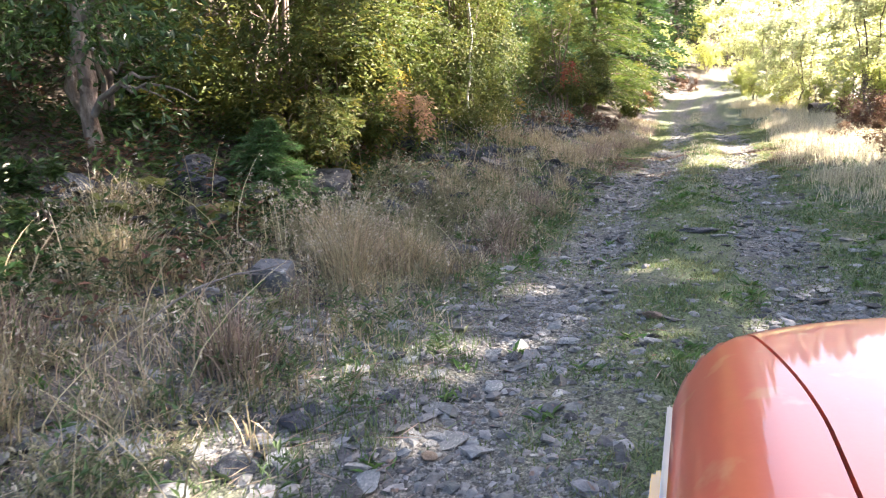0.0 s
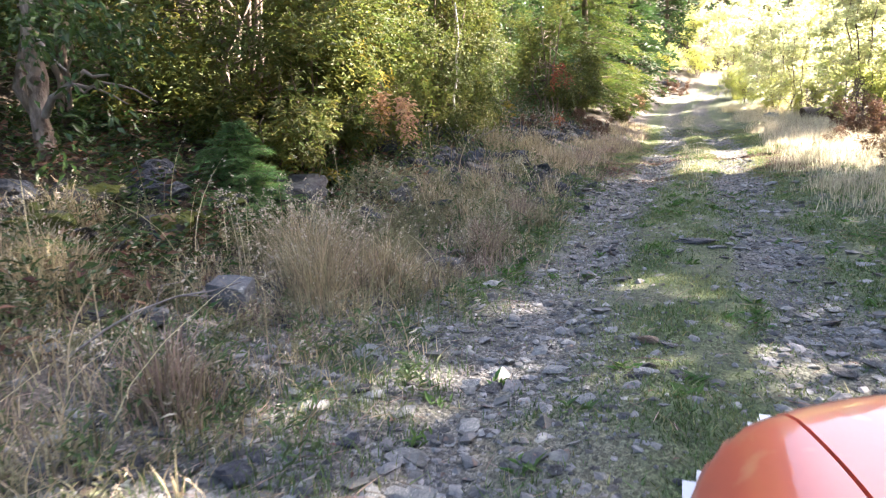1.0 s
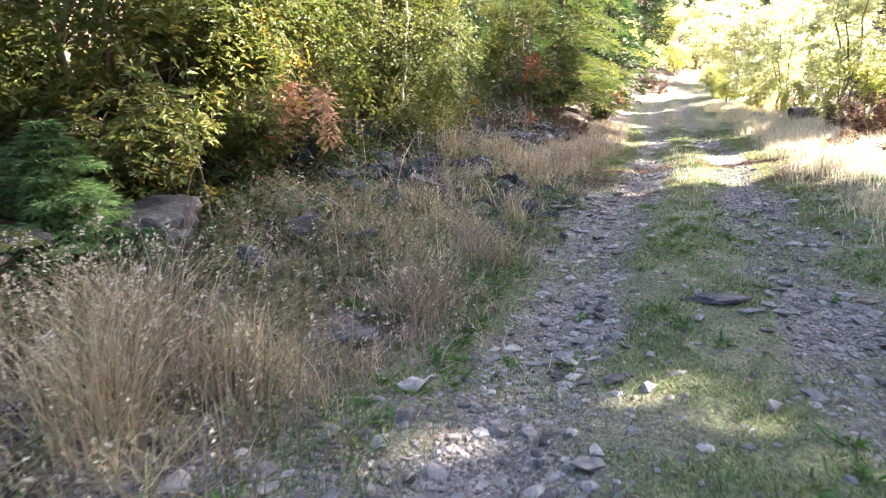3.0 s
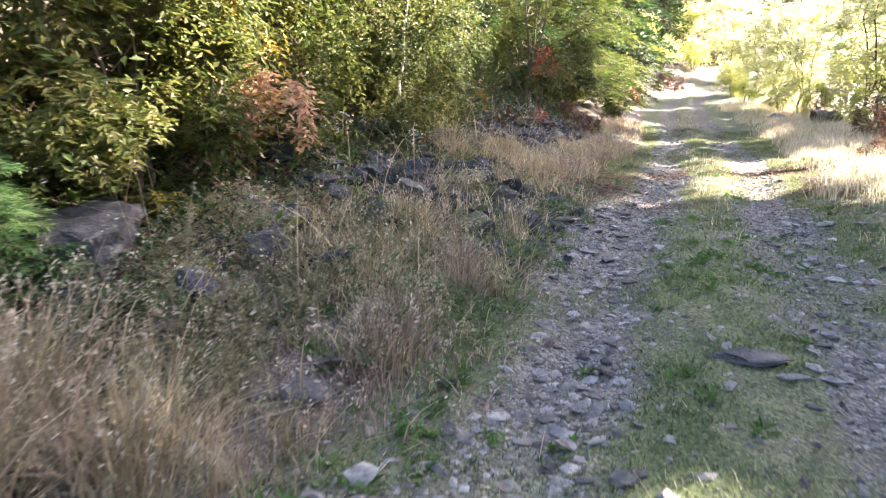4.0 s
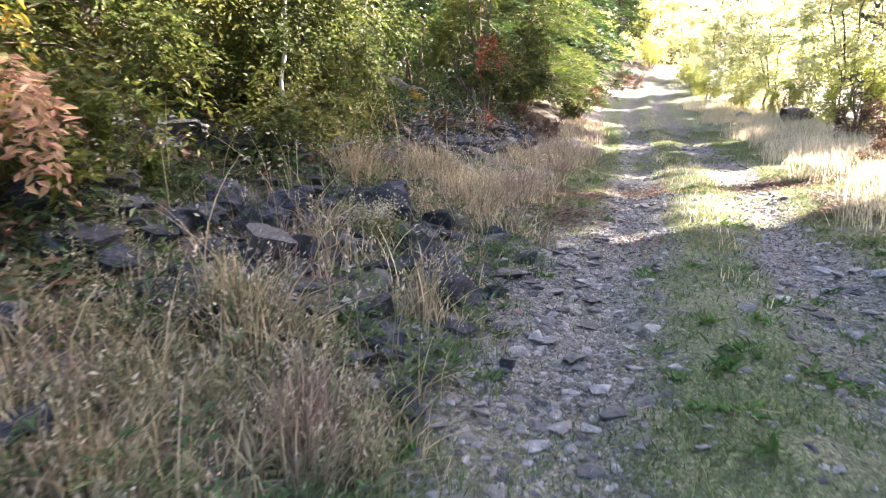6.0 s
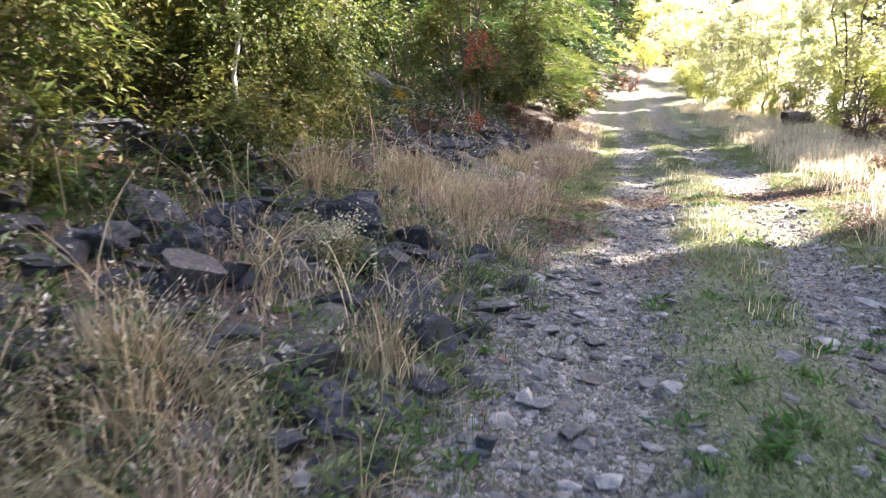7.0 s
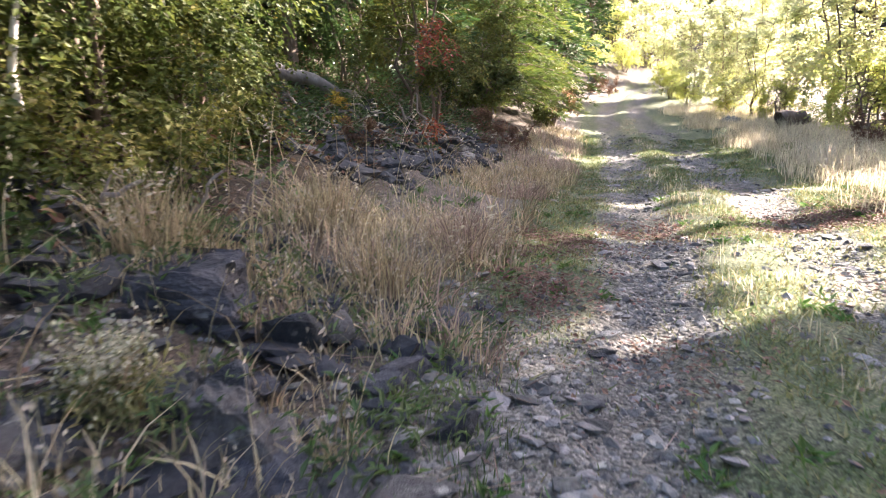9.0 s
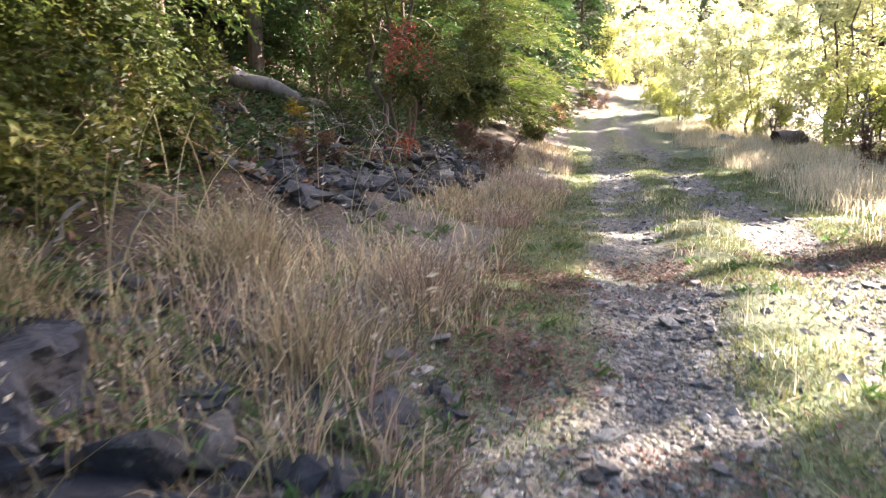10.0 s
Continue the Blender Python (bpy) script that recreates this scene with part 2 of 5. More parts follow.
def vnoise(x, y, seed=0):
    """Smooth value noise in the plane, 0 to 1."""
    x, y = np.asarray(x, float), np.asarray(y, float)
    xi, yi = np.floor(x).astype(np.int64), np.floor(y).astype(np.int64)
    fx, fy = x - xi, y - yi
    fx, fy = fx * fx * (3 - 2 * fx), fy * fy * (3 - 2 * fy)

    def h(i, j):
        k = (i * 374761393 + j * 668265263 + seed * 1442695041) & 0x7FFFFFFF
        k = ((k ^ (k >> 13)) * 1274126177) & 0x7FFFFFFF
        return ((k ^ (k >> 16)) & 0xFFFF) / 65535.0

    return (h(xi, yi) * (1 - fx) + h(xi + 1, yi) * fx) * (1 - fy) + (h(xi, yi + 1) * (1 - fx) + h(xi + 1, yi + 1) * fx) * fy


def fbm(x, y, seed=0):
    return (vnoise(x, y, seed) + 0.5 * vnoise(x * 2.1, y * 2.1, seed + 1) + 0.25 * vnoise(x * 4.3, y * 4.3, seed + 2)) / 1.75


def sstep(a, b, v):
    t = np.clip((v - a) / (b - a), 0, 1)
    return t * t * (3 - 2 * t)


def centre(y):
    return np.interp(y, [-10, 4, 13, 20, 28, 40, 48, 56, 66, 80, 110, 200], [0.30, 0.20, 0.22, 0.50, 0.55, 0.25, 0.5, 1.8, 4.6, 10, 25, 75])


def ruts(y):
    """How far the two wheel tracks lie from the middle."""
    return np.interp(y, [8, 10.5, 13, 15, 22], [0.90, 0.78, 0.72, 0.58, 0.67]), np.interp(y, [8, 10, 22], [0.82, 0.72, 0.68])


def height(x, y):
    """The lie of the land: a rutted track along a bank that climbs on one side and a gentle fall on the other."""
    x, y = np.asarray(x, float), np.asarray(y, float)
    c = centre(y)
    z = np.interp(y, [-20, 9, 12, 16, 20, 29, 36, 50, 65, 80, 120, 300, 600], [0, 0, 0.13, 0.18, 0.10, 0.13, 0.35, 1.2, 2.7, 3.9, 8, 55, 105])
    d = c - x - 0.55 * (1 - sstep(7.5, 11.0, y))
    left = np.interp(d, [1.35, 2.0, 2.5, 3.0, 3.6, 4.5, 6, 9, 15, 40, 120, 400], [0, 0.12, 0.30, 0.52, 0.78, 1.1, 1.75, 3.6, 7, 20, 50, 90])
    right = np.interp(x - c, [1.3, 2.2, 4, 8, 20, 60, 400], [0, 0.06, 0.10, -0.2, -1.2, -2, 60])
    ra, rb = ruts(y)
    rut = -0.06 * (np.exp(-((x - c + ra) / 0.30) ** 2) + np.exp(-((x - c - rb) / 0.30) ** 2)) + 0.03 * np.exp(-((x - c) / 0.35) ** 2)
    road = 1 - sstep(2.0, 4.0, np.abs(x - c))
    for hy, hh, hw in ((16.4, 0.07, 0.7), (18.9, 0.13, 0.8), (30.6, 0.16, 1.1), (37, 0.15, 1.6)):
        z = z + hh * road * np.exp(-((y - hy - 0.5 * (x - c)) / hw) ** 2)
    near = 1 - sstep(60, 120, np.hypot(x, y))
    rough = (fbm(x * 1.3, y * 1.3, 3) - 0.5) * (0.07 + 0.35 * sstep(1.5, 4, d)) + (fbm(x * 5, y * 5, 9) - 0.5) * 0.05
    big = (fbm(x * 0.03, y * 0.03, 21) - 0.5) * 30 * sstep(80, 200, np.hypot(x, y))
    heap = 0.06 * np.exp(-((x + 3.9) / 0.9) ** 2 - ((y - 19.4) / 1.7) ** 2) - 0.30 * np.exp(-((x + 3.6) / 0.65) ** 2 - ((y - 9.0) / 1.3) ** 2)
    return z + left + right + heap + (rut + rough) * near + big


def covers(x, y):
    """Masks of gravel, turf and leaf mould."""
    c = centre(y)
    r = x - c
    w = (fbm(x * 1.7, y * 1.7, 31) - 0.5) * 0.36
    ra, rb = ruts(y)
    wide = 0.07 * sstep(17, 21, y)
    gravel = np.maximum(1 - sstep(0.22, 0.48, np.abs(r + ra) + w - wide), 1 - sstep(0.20, 0.46, np.abs(r - rb) + w - wide))
    near = (1 - sstep(7.2, 9.2, y)) * (1 - sstep(-0.45, 0.15, r)) * sstep(-1.95, -1.35, r + w)
    side = 0.85 * (1 - sstep(7.0, 8.0, y)) * sstep(-3.4, -2.8, r) * (1 - sstep(-1.6, -1.2, r)) * sstep(0.30, 0.5, fbm(x * 1.6, y * 1.6, 37))
    stony = sstep(10.2, 11.5, y) * (1 - sstep(14.0, 15.5, y)) * sstep(-3.4, -2.6, r) * (1 - sstep(-0.6, -0.2, r))
    patch = 0.62 + 0.38 * sstep(0.36, 0.58, fbm(x * 1.1, y * 0.8, 35))
    gravel = np.clip(np.maximum(gravel * 0.95 * patch, np.maximum(np.maximum(near * 0.85 * patch, side), stony * (0.4 + 0.5 * sstep(-1.9, -1.5, r)))), 0, 1)
    turf = np.clip((1 - gravel) * sstep(-1.95, -1.5, r) * (1 - sstep(3.5, 6, r)) * (0.5 + 1.0 * fbm(x * 2.2, y * 2.2, 41)), 0, 1) * 0.9
    far = sstep(25, 60, y)
    turf = turf * (1 - 0.15 * far)
    mould = np.clip(np.maximum(sstep(2.4, 3.2, -r - 0.4 * (1 - sstep(7.5, 11, y)) + w), 0.75 * sstep(10.6, 11.4, y) * (1 - sstep(14.0, 15.0, y)) * sstep(1.35, 1.7, -r + w)), 0, 1)
    hill = sstep(55, 80, np.hypot(x, y)) * sstep(3, 6, np.abs(r))
    return gravel, turf * (1 - hill), np.maximum(mould, hill)


def fast_mesh(name, verts, faces, mats, parent=None, slots=None, smooth=False):
    """A mesh object from arrays of vertices and of triangles or quads."""
    me = bpy.data.meshes.new(name)
    verts, faces = np.asarray(verts, np.float32), np.asarray(faces, np.int32)
    k = faces.shape[1]
    me.vertices.add(len(verts))
    me.vertices.foreach_set("co", verts.ravel())
    me.loops.add(faces.size)
    me.loops.foreach_set("vertex_index", faces.ravel())
    me.polygons.add(len(faces))
    me.polygons.foreach_set("loop_start", np.arange(0, faces.size, k, dtype=np.int32))
    me.polygons.foreach_set("use_smooth", np.full(len(faces), smooth))
    for m in (mats if isinstance(mats, (list, tuple)) else [mats]):
        me.materials.append(m)
    if slots is not None:
        me.polygons.foreach_set("material_index", np.asarray(slots, np.int32))
    me.update(calc_edges=True)
    ob = new(name, me)
    ob.parent = parent
    return ob


def part(name, bm, mat, parent=None, label="", smooth=False):
    """Links a bmesh as one mesh object under a thing or a part."""
    me = bpy.data.meshes.new(name)
    if smooth:
        for f in bm.faces:
            f.smooth = True
    bm.to_mesh(me)
    bm.free()
    me.materials.append(mat)
    ob = new(name, me)
    ob.parent = parent
    return tagged(ob, label)


def unit(v):
    return v / np.maximum(np.linalg.norm(v, axis=-1, keepdims=True), 1e-9)


def leaves(pos, axis, normal, length, width, fold=0.12):
    """Folded diamond leaves: vertices and triangles."""
    n = len(pos)
    axis = unit(axis)
    side = unit(np.cross(axis, normal))
    up = np.cross(side, axis)
    L, W = np.reshape(length, (-1, 1)) * np.ones((n, 1)), np.reshape(width, (-1, 1)) * np.ones((n, 1))
    v = np.stack([pos, pos + axis * L * 0.45 + side * W * 0.5 + up * L * fold, pos + axis * L, pos + axis * L * 0.45 - side * W * 0.5 + up * L * fold], 1)
    k = np.arange(n)[:, None] * 4
    f = np.concatenate([k + [0, 1, 2], k + [0, 2, 3]], 1).reshape(-1, 3)
    return v.reshape(-1, 3), f


def tube(points, radii, sides=6):
    """A tapering tube along points: vertices and quads as triangles."""
    p = np.asarray(points, float)
    t = unit(np.gradient(p, axis=0))
    ref = np.array([0.31, 0.22, 0.92]) if abs(t[0][2]) < 0.8 else np.array([0.95, 0.2, 0.1])
    a = unit(np.cross(t, ref))
    b = np.cross(t, a)
    ang = np.linspace(0, 2 * np.pi, sides, endpoint=False)
    r = np.asarray(radii, float)[:, None, None]
    v = p[:, None] + r * (np.cos(ang)[None, :, None] * a[:, None] + np.sin(ang)[None, :, None] * b[:, None])
    i, j = np.meshgrid(np.arange(len(p) - 1), np.arange(sides), indexing="ij")
    q0, q1 = i * sides + j, i * sides + (j + 1) % sides
    f = np.stack([np.stack([q0, q1, q1 + sides], -1), np.stack([q0, q1 + sides, q0 + sides], -1)], 2).reshape(-1, 3)
    return v.reshape(-1, 3), f


def join(pieces):
    vs, fs, o = [], [], 0
    for v, f in pieces:
        vs.append(v)
        fs.append(f + o)
        o += len(v)
    return np.concatenate(vs), np.concatenate(fs)


def bent(a, b, sag=0.1, n=6, wobble=0.04):
    a, b = np.asarray(a, float), np.asarray(b, float)
    s = np.linspace(0, 1, n)[:, None]
    p = a + (b - a) * s
    p[:, 2] += sag * np.sin(np.pi * s[:, 0])
    p[1:-1] += rng.normal(0, wobble, (n - 2, 3))
    return p


def thing(name, x, y, label, category, group="", dz=0.0, kind=""):
    e = new(name)
    e.location = (x, y, float(height(x, y)) + dz)
    return tagged(e, label, category, group, kind)


# ---------------------------------------------------------------- ground
def spaced(spans):
    out = [np.arange(a, b, s) for a, b, s in spans]
    return np.concatenate(out + [[spans[-1][1]]])


gx = spaced([(-600, -100, 50), (-100, -30, 10), (-30, -10, 1.5), (-10, -5, 0.35), (-5, 4, 0.07), (4, 8, 0.25), (8, 30, 1.5), (30, 100, 10), (100, 600, 50)])
gy = spaced([(-120, -20, 20), (-20, 0, 1.5), (0, 3, 0.25), (3, 20, 0.07), (20, 34, 0.16), (34, 60, 0.6), (60, 120, 3), (120, 700, 20)])
GX, GY = np.meshgrid(gx, gy)
GZ = height(GX, GY)
nx, ny = len(gx), len(gy)
ii, jj = np.meshgrid(np.arange(ny - 1), np.arange(nx - 1), indexing="ij")
q = (ii * nx + jj).ravel()
ground = fast_mesh("ground", np.stack([GX, GY, GZ], -1).reshape(-1, 3), np.stack([q, q + 1, q + nx + 1, q + nx], 1), M_GROUND, smooth=True)
for mask, values in zip(("gravel", "turf", "mould"), covers(GX, GY)):
    ground.data.attributes.new(mask, "FLOAT", "POINT").data.foreach_set("value", values.ravel().astype(np.float32))
tagged(ground, "rutted stony forest track with grassy middle and leafy bank", "ground", kind="structure")


# ---------------------------------------------------------------- stones
def stone_shape(cuts=9, flat=0.6, sub=2, seed=0, boxy=False):
    """An angular broken stone: a ball cut by planes."""
    r = np.random.default_rng(seed)
    bm = bmesh.new()
    bmesh.ops.create_icosphere(bm, subdivisions=sub, radius=1.0)
    n = unit(r.normal(size=(cuts, 3)))
    d = r.uniform(0.38, 0.72, cuts)
    if boxy:
        sides = np.array([[1, 0.1, 0.05], [-1, 0.05, 0.1], [0.08, 1, 0.1], [-0.05, -1, 0.08], [0.1, -0.1, 1], [0, 0.1, -1]])
        n, d = np.concatenate([unit(sides), n[:5]]), np.concatenate([[0.58, 0.6, 0.55, 0.52, 0.5, 0.6], d[:5] + 0.2])
        cuts = len(d)
    for v in bm.verts:
        p = np.array(v.co)
        for k in range(cuts):
            e = p @ n[k] - d[k]
            if e > 0:
                p = p - n[k] * e
        p = p * (1 + 0.05 * (noise.noise(Vector(p * 3)) if sub > 1 else 0))
        v.co = Vector((p[0], p[1], p[2] * flat))
    return bm


def roughen(bm, seed):
    """Worn hollows and ledges on a large rock."""
    o = Vector((seed * 3.7, seed * 1.3, 0))
    moves = [(v, v.normal * (0.16 * noise.noise(v.co * 2.2 + o) + 0.08 * noise.noise(v.co * 6.0 + o) - 0.10 * abs(noise.noise(Vector((v.co.x, v.co.y, v.co.z * 4)) * 1.8 + o)))) for v in bm.verts]
    for v, m in moves:
        v.co += m


def stone_arrays(seed, flat):
    bm = stone_shape(7, flat, 1, seed)
    bmesh.ops.dissolve_limit(bm, angle_limit=0.12, verts=bm.verts, edges=bm.edges)
    bmesh.ops.triangulate(bm, faces=bm.faces)
    bm.verts.index_update()
    v = np.array([x.co[:] for x in bm.verts])
    f = np.array([[w.index for w in x.verts] for x in bm.faces])
    bm.free()
    return v, f


STONES = [stone_arrays(100 + k, 0.42 + 0.05 * (k % 4)) for k in range(10)]


def scatter_stones(name, x, y, size, label, mat, sink=0.25, thin=1.0):
    pieces = []
    which = rng.integers(0, len(STONES), len(x))
    z = height(x, y)
    for k, (v, f) in enumerate(STONES):
        s = np.where(which == k)[0]
        if not len(s):
            continue
        n = len(s)
        a = rng.uniform(0, 6.283, n)
        tx, ty = rng.normal(0, 0.22 * thin, n), rng.normal(0, 0.22 * thin, n)
        ca, sa = np.cos(a)[:, None], np.sin(a)[:, None]
        st = rng.uniform(0.75, 1.35, (n, 1))
        X = (v[:, 0] * ca * st - v[:, 1] * sa) * size[s][:, None]
        Y = (v[:, 0] * sa * st + v[:, 1] * ca) * size[s][:, None]
        Z = v[:, 2] * thin * size[s][:, None] + X * tx[:, None] + Y * ty[:, None] + size[s][:, None] * sink
        P = np.stack([X + x[s][:, None], Y + y[s][:, None], Z + z[s][:, None] - 0.01], -1)
        F = f[None] + (np.arange(n) * len(v))[:, None, None]
        pieces.append((P.reshape(-1, 3), F.reshape(-1, 3)))
    V, F = join(pieces)
    return tagged(fast_mesh(name, V, F, mat), label, name.replace("_", " "), kind="stuff")


def sample(n, x0, x1, y0, y1, weight, power=1.0):
    """Points in a stretch of the plan, kept by a weight; nearer ones denser with power."""
    x = rng.uniform(x0, x1, n)
    y = y0 + (y1 - y0) * rng.uniform(0, 1, n) ** power
    keep = rng.uniform(0, 1, n) < weight(x, y)
    return x[keep], y[keep]


gxs, gys = sample(64000, -4.0, 3.2, 3.4, 34, lambda x, y: np.clip(covers(x, y)[0] ** 1.2 + 0.10 * (x > -3) * (np.abs(x) < 2.6), 0, 1), 1.5)
gsize = np.exp(rng.normal(math.log(0.026), 0.55, len(gxs))) * (0.8 + 0.02 * np.clip(gys, 0, 20)) * (1 - 0.35 * sstep(13.0, 14.5, gys))
scatter_stones("gravel", gxs, gys, np.clip(gsize, 0.010, 0.08), "loose broken grey stones pressed into the wheel tracks", M_GRAVEL, 0.14, 0.8)

# small angular pebbles between the stones
gxs, gys = sample(52000, -3.6, 3.0, 3.4, 17, lambda x, y: np.clip(0.75 * covers(x, y)[0] + 0.14, 0, 1), 1.5)
n = len(gxs)
octa = np.array([[1, 0, 0], [0, 1, 0], [-1, 0, 0], [0, -1, 0], [0, 0, 0.6], [0, 0, -0.6]])
octf = np.array([[0, 1, 4], [1, 2, 4], [2, 3, 4], [3, 0, 4], [1, 0, 5], [2, 1, 5], [3, 2, 5], [0, 3, 5]])
ca, sa = np.cos(rng.uniform(0, 6.283, n))[:, None], np.sin(rng.uniform(0, 6.283, n))[:, None]
size = (np.exp(rng.normal(math.log(0.011), 0.35, n)) * (1 + 0.04 * np.clip(gys - 4, 0, 12)))[:, None]
jit = octa[None] * rng.uniform(0.6, 1.4, (n, 6, 1))
P = np.stack([(jit[..., 0] * ca - jit[..., 1] * sa) * size + gxs[:, None], (jit[..., 0] * sa + jit[..., 1] * ca) * size + gys[:, None], jit[..., 2] * size + (height(gxs, gys) + 0.002)[:, None]], -1)
tagged(fast_mesh("pebbles", P.reshape(-1, 3), (octf[None] + (np.arange(n) * 6)[:, None, None]).reshape(-1, 3), M_GRAVEL), "small angular grey pebbles between the stones", "gravel", kind="stuff")

rock_meshes = {}


def rock(x, y, r, stretch=(1, 1, 1), turn=0.0, mat=M_ROCK, label="angular dark grey rock lying in the dry grass", seed=0, flat=0.62, sink=0.3, group="", tilt=0.0, name="rock", boxy=False, peak=0.0):
    large = r >= 0.23
    key = (seed % 8, mat.name, flat, boxy, large, peak)
    if key not in rock_meshes:
        bm = stone_shape(15, flat, 4 if boxy or large else 3, seed % 8 + 11, boxy)
        for v in bm.verts if peak else ():
            taper = 1 - peak * min(1.0, max(0.0, v.co.z / flat + 0.45))
            v.co.x, v.co.y, v.co.z = v.co.x * taper - 0.25 * (1 - taper), v.co.y * taper, v.co.z * 1.15
        if large:
            bm.normal_update()
            roughen(bm, seed % 8 + (0.4 if boxy else 0))
        me = bpy.data.meshes.new("rock")
        bm.to_mesh(me)
        bm.free()
        me.materials.append(mat)
        rock_meshes[key] = me
    ob = new(name, rock_meshes[key])
    ob.location = (x, y, float(height(x, y)) + r * flat * stretch[2] * (1 - 2 * sink) * 0.7)
    ob.rotation_euler = (tilt, tilt * 0.5, turn)
    ob.scale = (r * stretch[0], r * stretch[1], r * stretch[2])
    return tagged(ob, label, "rock", group)


# single rocks of the verge and the track
rock(-2.56, 6.95, 0.215, (1.05, 0.8, 0.95), 0.12, M_LICHEN, "squarish grey rock with a white lichen patch, in dry grass", 2, flat=0.85, sink=0.05, boxy=True, tilt=0.14)
rock(-2.12, 6.42, 0.05, mat=M_ROCKPALE, label="small pale stone beside the grey rock", seed=3)
rock(0.32, 9.92, 0.24, (1.2, 0.7, 0.22), 0.1, M_ROCK, "flat bluish slab lying in the grassy middle of the track", 4, sink=0.5)
rock(0.52, 9.75, 0.08, (1.4, 0.8, 0.5), 0.1, M_ROCKPALE, "flat pale stone beside the slab", 5)
rock(0.05, 7.25, 0.075, (1.3, 0.8, 0.9), 0.3, M_ROCKRED, "rusty stone on the grassy middle of the track", 1)
rock(0.0, 6.8, 0.07, (1.1, 0.9, 0.5), 0.5, M_ROCK, "flat grey stone in short grass", 6)
rock(-3.62, 9.2, 0.64, (1.1, 0.8, 0.95), 0.4, M_ROCKMID, "broad flat-topped boulder behind the tall grass", 7, flat=0.85, sink=0.36, boxy=True)
rock(-3.6, 7.4, 0.46, (1.2, 0.9, 0.85), 0.8, M_ROCKMOSS, "mossy boulder in the shade under the bushes", 6, sink=0.35)
rock(-3.9, 6.6, 0.55, (1.2, 0.9, 0.8), 0.3, M_ROCKMOSS, "mossy boulder in the shade under the bushes", 5, sink=0.3)
for k, (x, y, r) in enumerate([(-3.95, 7.85, 0.36), (-4.25, 7.35, 0.40), (-4.35, 8.1, 0.34), (-3.8, 8.25, 0.30), (-4.5, 6.8, 0.42), (-3.5, 6.85, 0.28)]):
    rock(x, y, r, (1.2, 0.9, 0.85), 1.1 * k, M_ROCKMOSS if k % 2 else M_ROCK, "mossy boulder in the shade under the bushes", k + 2, sink=0.25, group="boulders under the thicket")
rock(-1.74, 12.98, 0.34, (1.0, 0.8, 0.95), 0.3, M_ROCKMID, "grey-brown pointed rock in the rock pile", 0, flat=0.85, sink=0.2, boxy=True, peak=0.72)
rock(-2.64, 13.74, 0.62, (1.25, 0.75, 0.75), 0.12, M_ROCK, "long dark flat-topped boulder in the rock pile", 1, sink=0.7, boxy=True)
rock(-1.55, 12.55, 0.24, (1.3, 0.8, 0.55), 0.2, M_ROCK, "bluish flat rock beside the pointed rock", 4)
rock(-2.75, 12.75, 0.27, (1.1, 0.8, 1.0), 0.7, M_ROCK, "dark blunt boulder on the rubble bank", 6, flat=0.85, sink=0.2)
rock(-1.38, 12.35, 0.20, (0.9, 1.0, 1.1), 0.3, M_ROCK, "dark upright rock beside the track", 4, flat=0.85)
rock(-1.10, 13.45, 0.13, (1, 1, 1), 0.9, M_ROCK, "dark blunt rock by the track edge", 6, flat=0.8)
rock(-1.55, 11.55, 0.24, (1.0, 1.2, 0.8), 1.2, M_ROCK, "bluish flat-faced rock beside the track", 7)
rock(-2.62, 12.25, 0.27, (1.0, 0.8, 1.0), 0.2, M_ROCK, "dark boulder on the rubble bank", 2, flat=0.8, sink=0.2)
rock(-3.75, 13.85, 0.50, (1.3, 0.8, 0.8), 0.1, M_ROCK, "dark boulder under the birch bushes", 3, sink=0.35)
rock(-4.15, 13.2, 0.50, (1.3, 0.8, 0.8), 0.5, M_ROCK, "dark boulder under the birch bushes", 5, sink=0.35)
rock(-2.35, 10.0, 0.30, (1.1, 0.8, 0.8), 0.5, M_ROCK, "dark rock half hidden in grass", 6)
rock(-2.95, 10.35, 0.40, (1.2, 0.8, 0.8), 0.2, M_ROCK, "dark rock at the foot of the bushes", 1)
rock(-2.5, 20.6, 0.20, (1.3, 0.9, 0.8), 0.4, M_ROCKPALE, "pale rock on the rubble heap", 2)
rock(1.36, 13.5, 0.10, (1.2, 0.9, 0.8), 0.3, M_ROCKPALE, "pale stone in the wheel track", 4)
rock(1.55, 9.3, 0.09, (1.4, 0.8, 0.4), 0.1, M_ROCKPALE, "flat pale stone in the wheel track", 3)
rock(3.8, 35.2, 0.50, (1.0, 0.9, 0.9), 0.4, M_ROCKPALE, "pale sunlit boulder beside the track", 5)
for k, (x, y, r) in enumerate([(-2.46, 12.0, 0.27), (-1.87, 13.77, 0.26), (-1.58, 12.45, 0.18), (-1.92, 12.48, 0.20), (-2.35, 11.63, 0.13), (-1.8, 11.03, 0.17), (-1.56, 11.19, 0.18), (-2.6, 11.14, 0.21), (-0.9, 11.53, 0.11), (-1.67, 11.75, 0.22),
                               (-1.89, 11.62, 0.12), (-2.44, 11.39, 0.14), (-3.02, 12.45, 0.29), (-2.84, 11.69, 0.17), (-2.37, 12.17, 0.18), (-2.62, 9.89, 0.30), (-2.86, 9.73, 0.18), (-1.91, 13.2, 0.24)]):
    rock(x, y, 0.8 * r, (1.1, 0.85, 0.9), 0.9 * k, M_ROCK if k % 5 else M_ROCKMID, "dark blue-grey angular rock in the rubble", k, flat=0.8, sink=0.15, group="rubble bank", tilt=0.25 * math.sin(2.1 * k))
